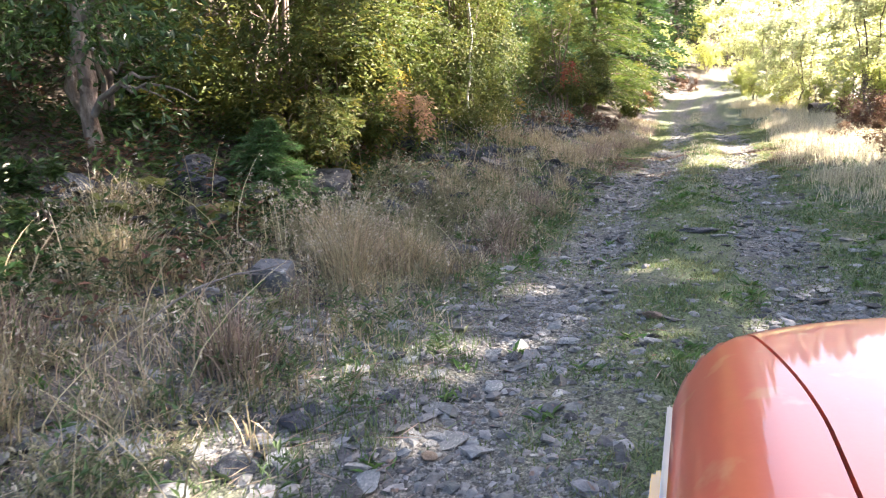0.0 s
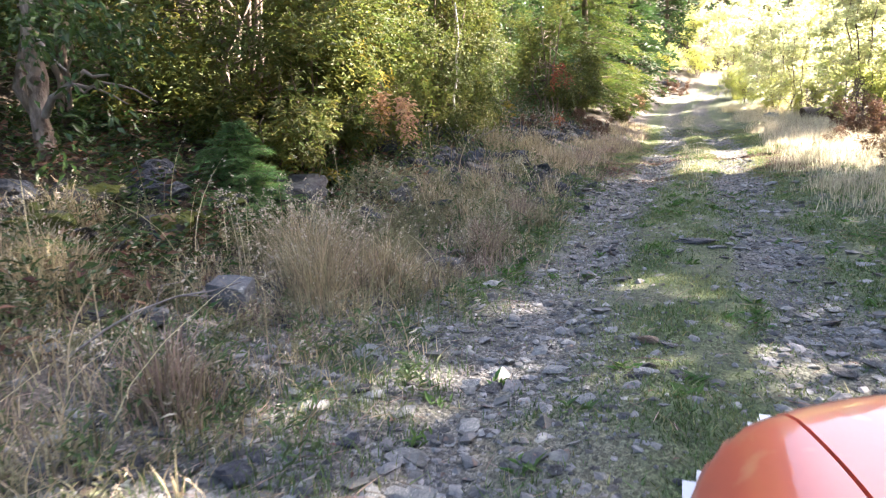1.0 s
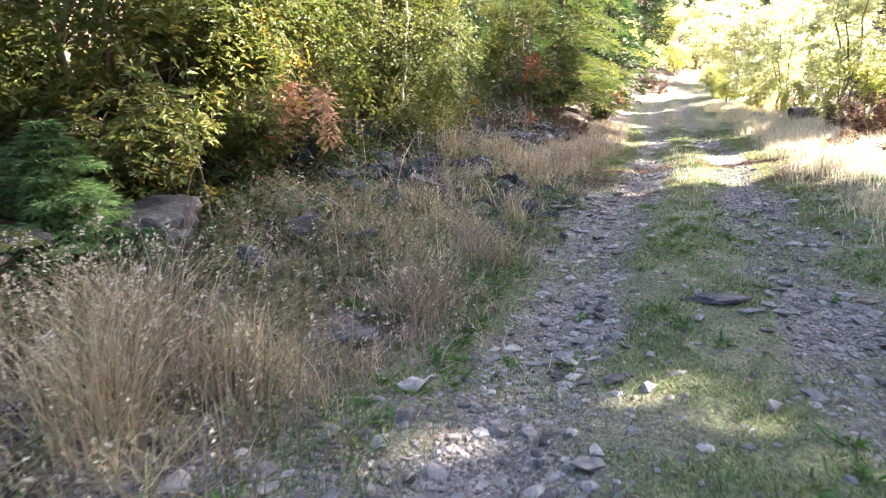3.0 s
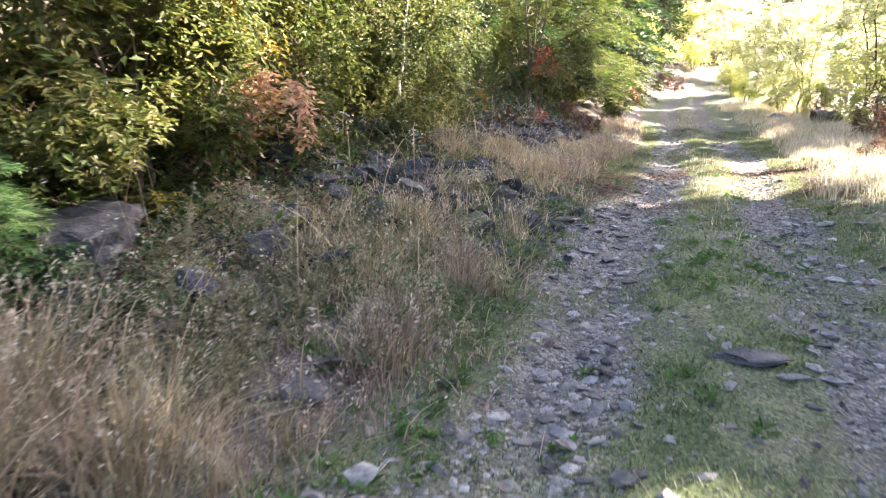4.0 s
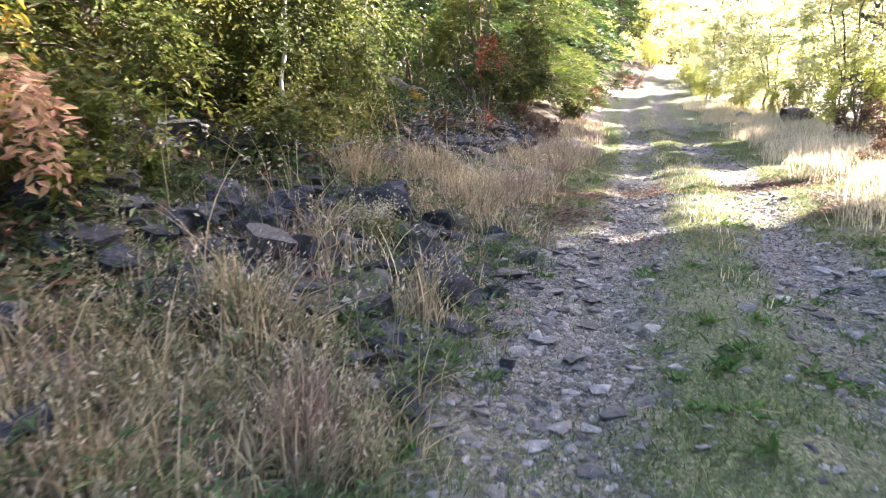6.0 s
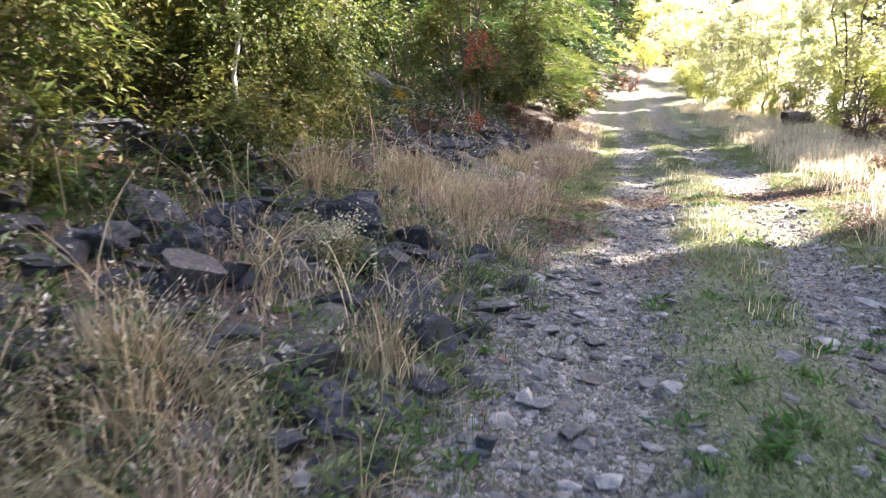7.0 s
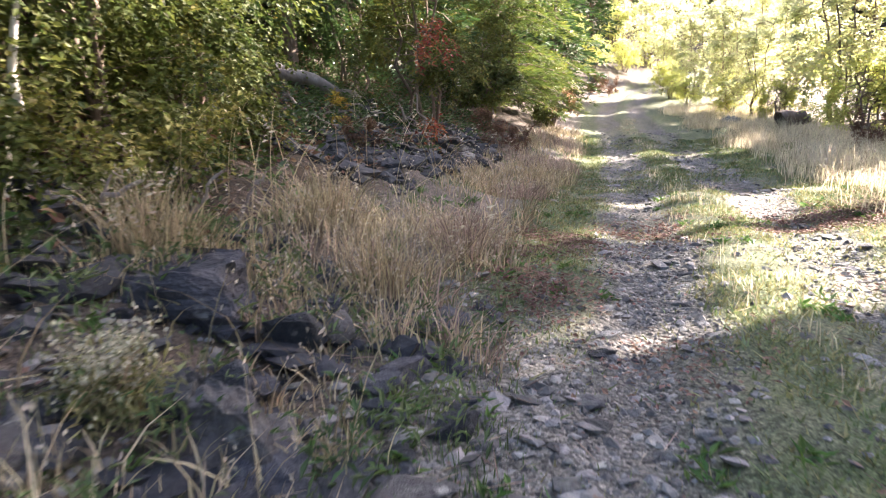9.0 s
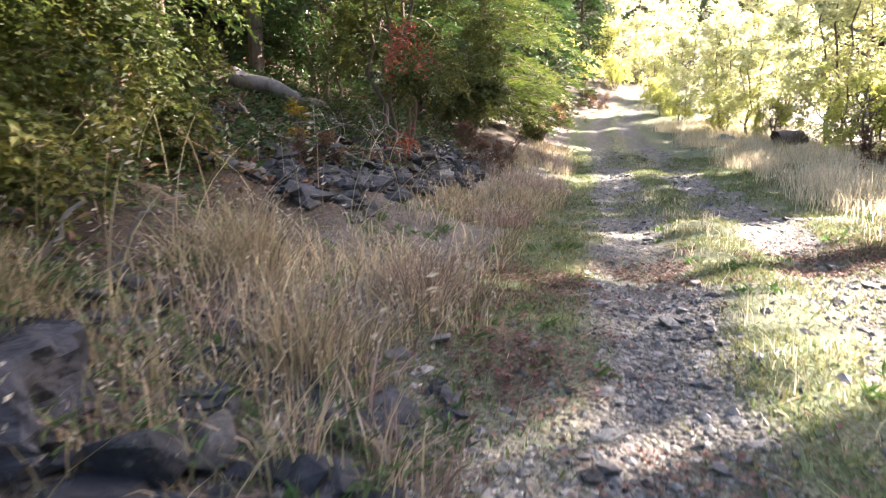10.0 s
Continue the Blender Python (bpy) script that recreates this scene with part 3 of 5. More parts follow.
for k, (x, y, r) in enumerate([(-1.77, 9.22, 0.13), (-1.8, 9.16, 0.14), (-1.79, 8.85, 0.20), (-1.8, 10.03, 0.08), (-1.17, 9.26, 0.08), (-1.91, 8.75, 0.11)]):
    rock(x, y, 0.75 * r, (1.2, 0.9, 0.6), 1.3 * k, M_ROCKMID if k else M_ROCKPALE, "flat grey stone among verge weeds", k, sink=0.2, group="verge stones", name="stone")
for k, (x, y, r) in enumerate([(-0.87, 5.86, 0.13), (-0.69, 5.61, 0.12), (-0.96, 5.07, 0.08), (-0.92, 5.21, 0.09), (-0.42, 6.94, 0.09), (0.97, 7.22, 0.09), (-1.71, 5.14, 0.10), (-1.92, 5.03, 0.08), (-2.38, 4.95, 0.08), (-2.22, 5.05, 0.10), (-0.71, 6.21, 0.09), (-0.61, 6.19, 0.07), (-0.21, 6.52, 0.07), (-0.78, 11.94, 0.08), (-0.56, 12.8, 0.11)]):
    rock(x, y, r, (1.2, 0.85, 0.45), 1.7 * k, (M_ROCKPALE, M_ROCKPALE, M_ROCKMID)[k % 3], "flat pale slab of stone on the gravel track", k, sink=0.3, group="loose track stones", name="stone")
# rubble bank
rx, ry = sample(190, -3.6, -1.15, 11.1, 14.6, lambda x, y: 0.40 * sstep(-3.6, -2.6, x) + 0.1)
for k, (x, y) in enumerate(zip(rx, ry)):
    m = (M_ROCK, M_ROCK, M_ROCK, M_ROCK, M_ROCKMID)[k % 5]
    rock(x, y, float(rng.uniform(0.07, 0.2)), (1, float(rng.uniform(0.7, 1.1)), float(rng.uniform(0.6, 1.0))), float(rng.uniform(0, 6)), m,
         "broken rock in the rubble beside the track", k, group="rubble bank", tilt=float(rng.uniform(-0.4, 0.4)))
rx, ry = sample(130, -3.9, -2.55, 8.6, 12.2, lambda x, y: 0.26 + 0 * x)
for k, (x, y) in enumerate(zip(rx, ry)):
    rock(x, y, float(rng.uniform(0.10, 0.27)), (1.1, float(rng.uniform(0.7, 1.0)), float(rng.uniform(0.7, 1.1))), float(rng.uniform(0, 6)), M_ROCK if k % 4 else M_ROCKMOSS,
         "dark angular rock at the foot of the bushes", k + 3, group="rocks under the bushes", tilt=float(rng.uniform(-0.4, 0.4)), sink=0.2)
rx, ry = sample(100, -5.0, -2.6, 17.0, 21.5, lambda x, y: 0.45 + 0 * x)
for k, (x, y) in enumerate(zip(rx, ry)):
    rock(x, y, float(rng.uniform(0.08, 0.30)), (1.2, 0.9, 0.8), float(rng.uniform(0, 6)), M_ROCK if k % 3 else M_ROCKMID,
         "broken grey rock in a rubble heap under shrubs", k, group="far rubble heap", sink=0.15, tilt=float(rng.uniform(-0.4, 0.4)))
rx, ry = sample(1300, -3.7, -1.1, 10.8, 14.8, lambda x, y: 0.25 + 0.5 * fbm(x * 1.5, y * 1.5, 33))
ux, uy = sample(2800, -5.3, -2.1, 16.8, 23.0, lambda x, y: 0.65 * sstep(-2.15, -2.7, x) + 0.04)
rx, ry = np.concatenate([rx, ux]), np.concatenate([ry, uy])
scatter_stones("rubble", rx, ry, (np.exp(rng.normal(math.log(0.06), 0.5, len(rx))) * (1 + 0.5 * (ry > 16))).clip(0.03, 0.2), "broken dark rubble between the larger rocks of the bank", M_ROCK, 0.15)
# larger loose stones of the near track
rx, ry = sample(760, -1.9, 2.0, 3.6, 18, lambda x, y: 0.45 * covers(x, y)[0], 1.6)
for k, (x, y) in enumerate(zip(rx, ry)):
    m = (M_ROCKPALE, M_ROCK, M_ROCKMID, M_ROCKPALE, M_ROCKRED)[k % 5]
    rock(x, y, float(rng.uniform(0.035, 0.085)), (1.2, 0.9, 0.6), float(rng.uniform(0, 6)), m, "loose broken stone on the gravel track", k, flat=0.62, group="loose track stones", name="stone")
rx, ry = sample(140, -3.6, -1.4, 3.8, 7.6, lambda x, y: 0.3 + 0 * x)
for k, (x, y) in enumerate(zip(rx, ry)):
    rock(x, y, float(rng.uniform(0.04, 0.12)), (1.2, 0.9, 0.7), float(rng.uniform(0, 6)), M_ROCKPALE if k % 2 else M_ROCK, "grey stone lying in the weedy verge", k, group="verge stones", name="stone")


# ---------------------------------------------------------------- grass
def blades(x, y, h, w, lean=0.35, segments=2, out=None):
    """Bent tapering blades standing on the ground: vertices and triangles, and the tips."""
    n = len(x)
    z = height(x, y) - 0.01
    a = rng.uniform(0, 6.283, n)
    side = np.stack([np.cos(a), np.sin(a), np.zeros(n)], -1)
    b = rng.uniform(0, 6.283, n)
    bend = np.stack([np.cos(b), np.sin(b), np.zeros(n)], -1) * (np.abs(rng.normal(0, lean, n)) * h)[:, None]
    if out is not None:
        bend += np.stack([out[0], out[1], np.zeros(n)], -1) * (h * rng.uniform(0.5, 4.0, n))[:, None]
    base = np.stack([x, y, z], -1)
    rows = []
    for k in range(segments):
        s = k / segments
        c = base + bend * s * s + np.array([0, 0, 1.0]) * (h * s * (1 - 0.12 * s))[:, None]
        ww = (w * (1 - 0.5 * s))[:, None] * side * 0.5
        rows += [c - ww, c + ww]
    tip = base + bend + np.array([0, 0, 1.0]) * (h * 0.88)[:, None]
    v = np.stack(rows + [tip], 1)
    m = 2 * segments + 1
    f = []
    for k in range(segments - 1):
        f += [[2 * k, 2 * k + 1, 2 * k + 3], [2 * k, 2 * k + 3, 2 * k + 2]]
    f.append([m - 3, m - 2, m - 1])
    F = np.array(f)[None] + (np.arange(n) * m)[:, None, None]
    return v.reshape(-1, 3), F.reshape(-1, 3), tip, bend


def tussocks(x, y, per, radius):
    k = np.repeat(np.arange(len(x)), per)
    return x[k] + rng.normal(0, radius, len(k)), y[k] + rng.normal(0, radius, len(k)), k


def grass(name, x, y, h, w, mat, label, lean=0.35, segments=2, heads=0.0, head_mat=None, head=0.02, out=None):
    v, f, tip, bend = blades(x, y, h, w, lean, segments, out)
    slots = np.zeros(len(f), int)
    if heads:
        s = rng.uniform(0, 1, len(x)) < heads
        t, bd = tip[s], bend[s]
        pcs = [(v, f)]
        for j in range(4):
            ax = unit(bd + rng.normal(0, 0.12, bd.shape) + [0, 0, 0.15])
            pv, pf = leaves(t - [0, 0, 1.0] * (j * head * 0.9 * np.ones((len(t), 1))) + rng.normal(0, head * 0.35, t.shape), ax, rng.normal(size=t.shape), rng.uniform(0.7, 1.5, len(t)) * head, head * 0.45)
            pcs.append((pv, pf))
        n0 = len(f)
        v, f = join(pcs)
        slots = np.concatenate([slots, np.ones(len(f) - n0, int)])
    return tagged(fast_mesh(name, v, f, [mat, head_mat or mat], slots=slots), label, "grass", kind="stuff")


# dense clumps on the bank side: x, y, radius, height
CLUMPS = [(-2.25, 7.6, 0.42, 0.66), (-2.6, 8.1, 0.45, 0.72), (-1.98, 8.05, 0.36, 0.62), (-2.03, 5.8, 0.24, 0.50), (-3.3, 6.2, 0.5, 0.42), (-3.9, 7.0, 0.4, 0.42), (-2.9, 5.0, 0.4, 0.40),
          (-1.5, 9.3, 0.3, 0.42), (-2.0, 10.1, 0.45, 0.40), (-1.55, 10.6, 0.35, 0.38), (-2.45, 10.3, 0.4, 0.42), (-2.1, 11.2, 0.35, 0.5), (-1.45, 11.9, 0.2, 0.45), (-2.7, 13.9, 0.35, 0.5), (-1.3, 14.0, 0.25, 0.4)]


def clump(x, y):
    best, tallest = np.zeros_like(x), np.zeros_like(x)
    for cx, cy, cr, ch in CLUMPS:
        g = np.exp(-((x - cx) ** 2 + (y - cy) ** 2) / (cr * cr))
        best, tallest = np.maximum(best, g), np.maximum(tallest, g * ch)
    return best, tallest


def left_verge(x, y):
    """How thickly dry grass stands on the bank side."""
    r = x - centre(y)
    upper = np.interp(y, [3, 9, 13, 15, 17, 30], [-4.2, -3.6, -3.0, -2.7, -2.5, -2.6])
    band = sstep(upper - 0.35, upper, r) * (1 - sstep(-1.85, -1.4, r + 0.3 * (vnoise(x * 2, y * 2, 6) - 0.5)))
    patchy = sstep(0.40, 0.60, fbm(x * 1.3 + 3, y * 1.3, 61))
    k = np.interp(y, [3, 7.4, 9, 10.4, 13.2, 14.4, 15.5, 26, 34], [0.5, 0.42, 0.4, 0.5, 0.26, 0.75, 0.85, 0.8, 0.5])
    keep = 1 - np.exp(-(((x + 2.25) / 0.32) ** 2 + ((y - 6.55) / 0.36) ** 2) ** 2)
    keep = keep * (1 - 0.6 * (x < -2.6) * (y > 8.9) * (y < 12.2))
    return np.clip(band * k * (0.15 + 1.0 * patchy) + clump(x, y)[0] * 0.9, 0, 1) * keep


tx, ty = sample(8200, -4.3, -0.9, 3.2, 33, left_verge, 1.35)
bx, by, bk = tussocks(tx, ty, 11, 0.06)
wind = rng.normal(0, 0.06, (len(tx), 2)) + [0.035, -0.01]
ox, oy = bx - tx[bk] + wind[bk, 0], by - ty[bk] + wind[bk, 1]
low = np.interp(ty, [3, 9, 13, 15, 18, 30], [0.20, 0.23, 0.25, 0.28, 0.27, 0.30]) * rng.uniform(0.45, 1.15, len(tx)) * (0.55 + 0.9 * vnoise(tx * 1.8, ty * 1.8, 58)) * (1 - 0.3 * sstep(17.5, 19, ty) * (1 - sstep(22.5, 24, ty)) * (tx < -1.6))
tall = np.maximum(low, clump(tx, ty)[1] * rng.uniform(0.7, 1.15, len(tx)))[bk] * rng.uniform(0.5, 1.1, len(bk))
red = (fbm(tx * 0.9, ty * 0.9, 71) > 0.62)[bk]
for nm, s, mt, lb in (("dry_grass", ~red, M_DRY, "tall straw-coloured dry grass along the bank"), ("reddish_grass", red, M_DRYRED, "tall reddish dry grass along the bank")):
    grass(nm, bx[s], by[s], tall[s], rng.uniform(0.004, 0.010, s.sum()) * (1 + 0.05 * np.clip(by[s] - 8, 0, 20)), mt, lb, 0.55, 3, 0.15, M_SEED, 0.024, (ox[s], oy[s]))



def tuft(x, y, r, h, mat, label, count=420):
    """One thick tuft of dry grass, leaning outwards."""
    px, py = rng.normal(0, r * 0.42, count), rng.normal(0, r * 0.42, count)
    hh = h * rng.uniform(0.45, 1.12, count) * np.exp(-(px ** 2 + py ** 2) / (2 * r * r))
    v, f, tip, bend = blades(x + px, y + py, hh, rng.uniform(0.005, 0.010, count), 0.28, 3, (px * 0.7 + 0.02, py * 0.7))
    e = thing("grass_tuft", x, y, label, "grass", "grass tufts")
    foot = np.array([x, y, float(height(x, y))])
    tagged(fast_mesh("foliage", v - foot, f, mat, e), kind="stuff")
    pick = rng.uniform(0, 1, count) < 0.22
    t, bd = tip[pick] - foot, bend[pick]
    pcs = []
    for j in range(3):
        pcs.append(leaves(t - [0, 0, 1.0] * np.full((len(t), 1), j * 0.02) + rng.normal(0, 0.007, t.shape), unit(bd + rng.normal(0, 0.1, bd.shape) + [0, 0, 0.2]), rng.normal(size=t.shape), rng.uniform(0.015, 0.035, len(t)), 0.009))
    v, f = join(pcs)
    tagged(fast_mesh("inflorescence", v, f, M_SEED, e), "pale seed heads", kind="stuff")
    return e


for x, y, r, h, red in [(-2.03, 5.8, 0.24, 0.50, 1), (-2.2, 7.45, 0.28, 0.68, 0), (-2.55, 7.95, 0.32, 0.72, 0), (-1.95, 8.0, 0.26, 0.60, 0), (-1.62, 9.75, 0.24, 0.34, 1), (-3.25, 6.2, 0.30, 0.45, 0), (-3.75, 6.55, 0.26, 0.45, 0), (-2.95, 5.1, 0.3, 0.42, 1),
                        (-1.55, 9.35, 0.25, 0.42, 1), (-1.95, 10.05, 0.24, 0.36, 0), (-1.5, 10.6, 0.26, 0.44, 1), (-2.15, 11.2, 0.24, 0.5, 0), (-1.47, 12.0, 0.13, 0.45, 0), (-2.7, 13.95, 0.28, 0.5, 0), (-1.75, 14.6, 0.28, 0.48, 0), (-1.5, 15.6, 0.3, 0.45, 1), (-2.3, 15.2, 0.3, 0.5, 0), (-2.45, 4.7, 0.26, 0.36, 0)]:
    tuft(x, y, r, h, M_DRYRED if red else M_DRY, "thick tuft of reddish dry grass" if red else "thick tuft of straw-coloured dry grass with seed heads", int(300 * (r / 0.28) ** 1.3))

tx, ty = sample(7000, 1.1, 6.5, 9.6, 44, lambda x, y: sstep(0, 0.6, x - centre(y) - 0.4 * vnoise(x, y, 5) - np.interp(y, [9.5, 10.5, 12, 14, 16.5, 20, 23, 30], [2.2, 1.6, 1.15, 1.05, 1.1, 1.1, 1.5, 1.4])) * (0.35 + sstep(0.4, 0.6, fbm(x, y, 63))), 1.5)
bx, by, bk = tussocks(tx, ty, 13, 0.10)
grass("bright_dry_grass", bx, by, (rng.uniform(0.3, 1.0, len(tx)) * (0.20 + 0.42 * vnoise(tx * 1.1, ty * 1.1, 54)) * np.interp(ty, [10, 14, 18], [0.6, 0.75, 1.0]))[bk] * rng.uniform(0.6, 1.2, len(bx)), np.interp(by, [10, 16, 22], [0.006, 0.008, 0.012]), M_SUNLIT_STRAW, "tall sunlit dry grass on the open side of the track", 0.55, 2, 0.25, M_SEED, 0.02)

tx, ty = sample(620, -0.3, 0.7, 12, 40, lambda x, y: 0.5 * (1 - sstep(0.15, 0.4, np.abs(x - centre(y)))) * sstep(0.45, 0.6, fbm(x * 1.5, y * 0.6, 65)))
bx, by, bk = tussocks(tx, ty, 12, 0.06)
grass("middle_dry_grass", bx, by, rng.uniform(0.05, 0.17, len(bx)), np.full(len(bx), 0.007), M_SUNLIT_STRAW, "short dry grass on the middle ridge of the track", 0.5, 2)

tx, ty = sample(560000, -2.3, 3.8, 3.3, 30, lambda x, y: covers(x, y)[1] * (0.15 + 0.85 * sstep(0.33, 0.58, fbm(x * 2.2, y * 2.2, 41))), 1.75)
dry = rng.uniform(0, 1, len(tx)) < 0.12 + 0.6 * sstep(12.5, 15.5, ty) * (1 - 0.5 * sstep(19, 22, ty))
for nm, pick, mt, lb in (("short_grass", ~dry, M_GRASS, "short worn green grass along the track"), ("short_dry_grass", dry, M_STRAWGREEN, "short yellowed grass along the track")):
    gx1, gy1 = tx[pick], ty[pick]
    grass(nm, gx1, gy1, rng.uniform(0.015, 0.05, len(gx1)) * (1 + 0.02 * gy1), rng.uniform(0.005, 0.011, len(gx1)) * (1 + 0.05 * gy1), mt, lb, 0.95, 1)
tx, ty = sample(6400, -4.2, -0.9, 3.3, 26, lambda x, y: 0.45 * sstep(0.5, 0.65, fbm(x * 1.4, y * 1.4, 67)) + 0.5 * (y < 6.8) + 0.3 * (y > 9.5) * (y < 14), 1.4)
bx, by, bk = tussocks(tx, ty, 14, 0.05)
grass("green_verge_grass", bx, by, rng.uniform(0.03, 0.13, len(bx)), np.full(len(bx), 0.006), M_GRASS, "green grass tufts low in the verge", 0.5, 2)

# broken straw lying on the ground
tx, ty = sample(26000, -4.0, 3.4, 3.3, 24, lambda x, y: np.clip(0.15 + 0.85 * (x < centre(y) - 1.1) + 0.5 * (x > centre(y) + 1.5), 0, 1) * (0.3 + 0.7 * vnoise(x * 2, y * 2, 91)) * (1 - 0.8 * (y > 10.8) * (y < 14.6) * (x < -1.2)) * (1 - 0.45 * (y > 7.4) * (y < 10.8) * (x < -1.2)), 1.5)
n = len(tx)
ang = rng.uniform(0, 6.283, n)
v, f = leaves(np.stack([tx, ty, height(tx, ty) + rng.uniform(0.004, 0.05, n)], -1), np.stack([np.cos(ang), np.sin(ang), rng.normal(0, 0.22, n)], -1), np.tile([0, 0, 1.0], (n, 1)), rng.uniform(0.05, 0.22, n), rng.uniform(0.003, 0.006, n), 0.02)
tagged(fast_mesh("straw_litter", v, f, M_DRYRED), "broken dry straw lying over verge and track", "straw", kind="stuff")

# single long arching stalks over the rubble
tx, ty = sample(1000, -3.6, -1.2, 4, 20, lambda x, y: 0.28 + 0 * x)
grass("long_stalks", tx, ty, rng.uniform(0.4, 0.85, len(tx)), np.full(len(tx), 0.008), M_DRY, "single long pale stalks arching over the verge", 0.75, 5, 0.9, M_SEED, 0.03)

# low broad weeds and fallen leaves
tx, ty = sample(2600, -3.6, 2.6, 3.4, 20, lambda x, y: 0.4 * (1 - 0.9 * covers(x, y)[0]) * sstep(0.4, 0.6, fbm(x * 1.5, y * 1.5, 95)) + 0.45 * (x < -1.0) * (y > 7.8) * (y < 14.4), 1.2)
k = np.repeat(np.arange(len(tx)), 14)
ang = rng.uniform(0, 6.283, len(k))
ax = np.stack([np.cos(ang), np.sin(ang), rng.uniform(0.15, 1.0, len(k))], -1)
px, py = tx[k] + rng.normal(0, 0.03, len(k)), ty[k] + rng.normal(0, 0.03, len(k))
v, f = leaves(np.stack([px, py, height(px, py)], -1), ax, np.tile([0, 0, 1.0], (len(k), 1)), rng.uniform(0.03, 0.10, len(k)), rng.uniform(0.012, 0.03, len(k)))
tagged(fast_mesh("weeds", v, f, M_WEED), "small broad-leaved green weeds in gravel and verge", "weeds", kind="stuff")
tx, ty = sample(26000, -6, 2.6, 3.5, 30, lambda x, y: np.clip(0.12 * covers(x, y)[2] + 0.015 + 0.10 * (x < -1.2) * (y > 8.2) * (y < 11), 0, 1))
lx, ly = sample(60000, -1.6, 2.7, 13.4, 19.4, lambda x, y: np.clip(sstep(0.41, 0.56, fbm(x * 2.3, y * 2.3, 77)) * (1.3 * np.exp(-((y - 17.2 - 0.5 * x) / 0.5) ** 2) + np.exp(-(((x + 0.95) / 0.4) ** 2 + ((y - 15.3) / 0.5) ** 2)) + np.exp(-(((x - 1.75) / 0.45) ** 2 + ((y - 15.9) / 1.0) ** 2)) + 0.35 * np.exp(-(((x + 0.2) / 0.35) ** 2 + ((y - 14.4) / 0.5) ** 2))), 0, 1))
tx, ty = np.concatenate([tx, lx]), np.concatenate([ty, ly])
n = len(tx)
ang = rng.uniform(0, 6.283, n)
v, f = leaves(np.stack([tx, ty, height(tx, ty) + rng.uniform(0.012, 0.035, n)], -1), np.stack([np.cos(ang), np.sin(ang), rng.normal(0, 0.25, n)], -1), np.stack([rng.normal(0, 0.3, n), rng.normal(0, 0.3, n), np.ones(n)], -1), rng.uniform(0.018, 0.05, n), rng.uniform(0.012, 0.03, n))
tagged(fast_mesh("fallen_leaves", v, f, M_LITTER), "fallen brown and rust-coloured leaves on the ground", "leaves", kind="stuff")


# leafy weeds standing between rocks and dry grass
M_HERB = leaf_mat("dull_green_herbs", [(0.055, 0.098, 0.035), (0.105, 0.165, 0.06), (0.20, 0.235, 0.10)], rough=0.6, translucent=0.35)
tx, ty = sample(900, -3.7, -1.05, 3.8, 14.4, lambda x, y: np.where(y > 7.6, 0.6, 0.35 * (y < 7.2)) * sstep(0.36, 0.55, fbm(x * 1.7, y * 1.7, 97)))
k = np.repeat(np.arange(len(tx)), 34)
tallness = rng.uniform(0.08, 0.30, len(tx))[k]
ang = rng.uniform(0, 6.283, len(k))
px, py = tx[k] + rng.normal(0, 0.055, len(k)), ty[k] + rng.normal(0, 0.055, len(k))
v, f = leaves(np.stack([px, py, height(px, py) + rng.uniform(0, 1, len(k)) * tallness], -1), np.stack([np.cos(ang), np.sin(ang), rng.uniform(0.0, 1.1, len(k))], -1), np.tile([0, 0, 1.0], (len(k), 1)), rng.uniform(0.03, 0.09, len(k)), rng.uniform(0.010, 0.024, len(k)))
tagged(fast_mesh("herbs", v, f, M_HERB), "dull green leafy weeds between rocks and dry grass", "weeds", kind="stuff")

# stalky half-dry weeds with small leaves, thick on the verge before the rubble
def stalk_weeds(name, x, y, tall, mat, label, per=6, leaf=0.035, heads=0.0):
    k = np.repeat(np.arange(len(x)), per)
    bx, by = x[k] + rng.normal(0, 0.04, len(k)), y[k] + rng.normal(0, 0.04, len(k))
    h = tall[k] * rng.uniform(0.55, 1.1, len(k))
    out = ((bx - x[k]) * 1.6, (by - y[k]) * 1.6)
    v, f, tip, bend = blades(bx, by, h, np.full(len(k), 0.005), 0.22, 3, out)
    foot = tip - bend - np.array([0, 0, 1.0]) * (h * 0.88)[:, None]
    pcs = [(v, f)]
    for j in range(9):
        q = rng.uniform(0.15, 1.0, (len(k), 1))
        p = foot + bend * q * q + np.array([0, 0, 1.0]) * h[:, None] * q * (1 - 0.12 * q)
        a = rng.uniform(0, 6.283, len(k))
        ax = np.stack([np.cos(a), np.sin(a), rng.uniform(-0.1, 0.9, len(k))], -1)
        L = rng.uniform(0.5, 1.4, len(k)) * leaf * (1.25 - 0.7 * q[:, 0])
        pcs.append(leaves(p, ax, rng.normal(0, 0.4, p.shape) + [0, 0, 1.0], L, L * 0.32))
    n0 = sum(len(q[1]) for q in pcs)
    if heads:
        pick = rng.uniform(0, 1, len(k)) < heads
        for j in range(9):
            t = tip[pick] + rng.normal(0, 0.012, (pick.sum(), 3))
            pcs.append(leaves(t, rng.normal(size=t.shape), rng.normal(size=t.shape), rng.uniform(0.012, 0.026, len(t)), 0.012))
    v, f = join(pcs)
    slots = (np.arange(len(f)) >= n0).astype(int)
    return tagged(fast_mesh(name, v, f, [mat, M_SEED], slots=slots), label, "weeds", kind="stuff")


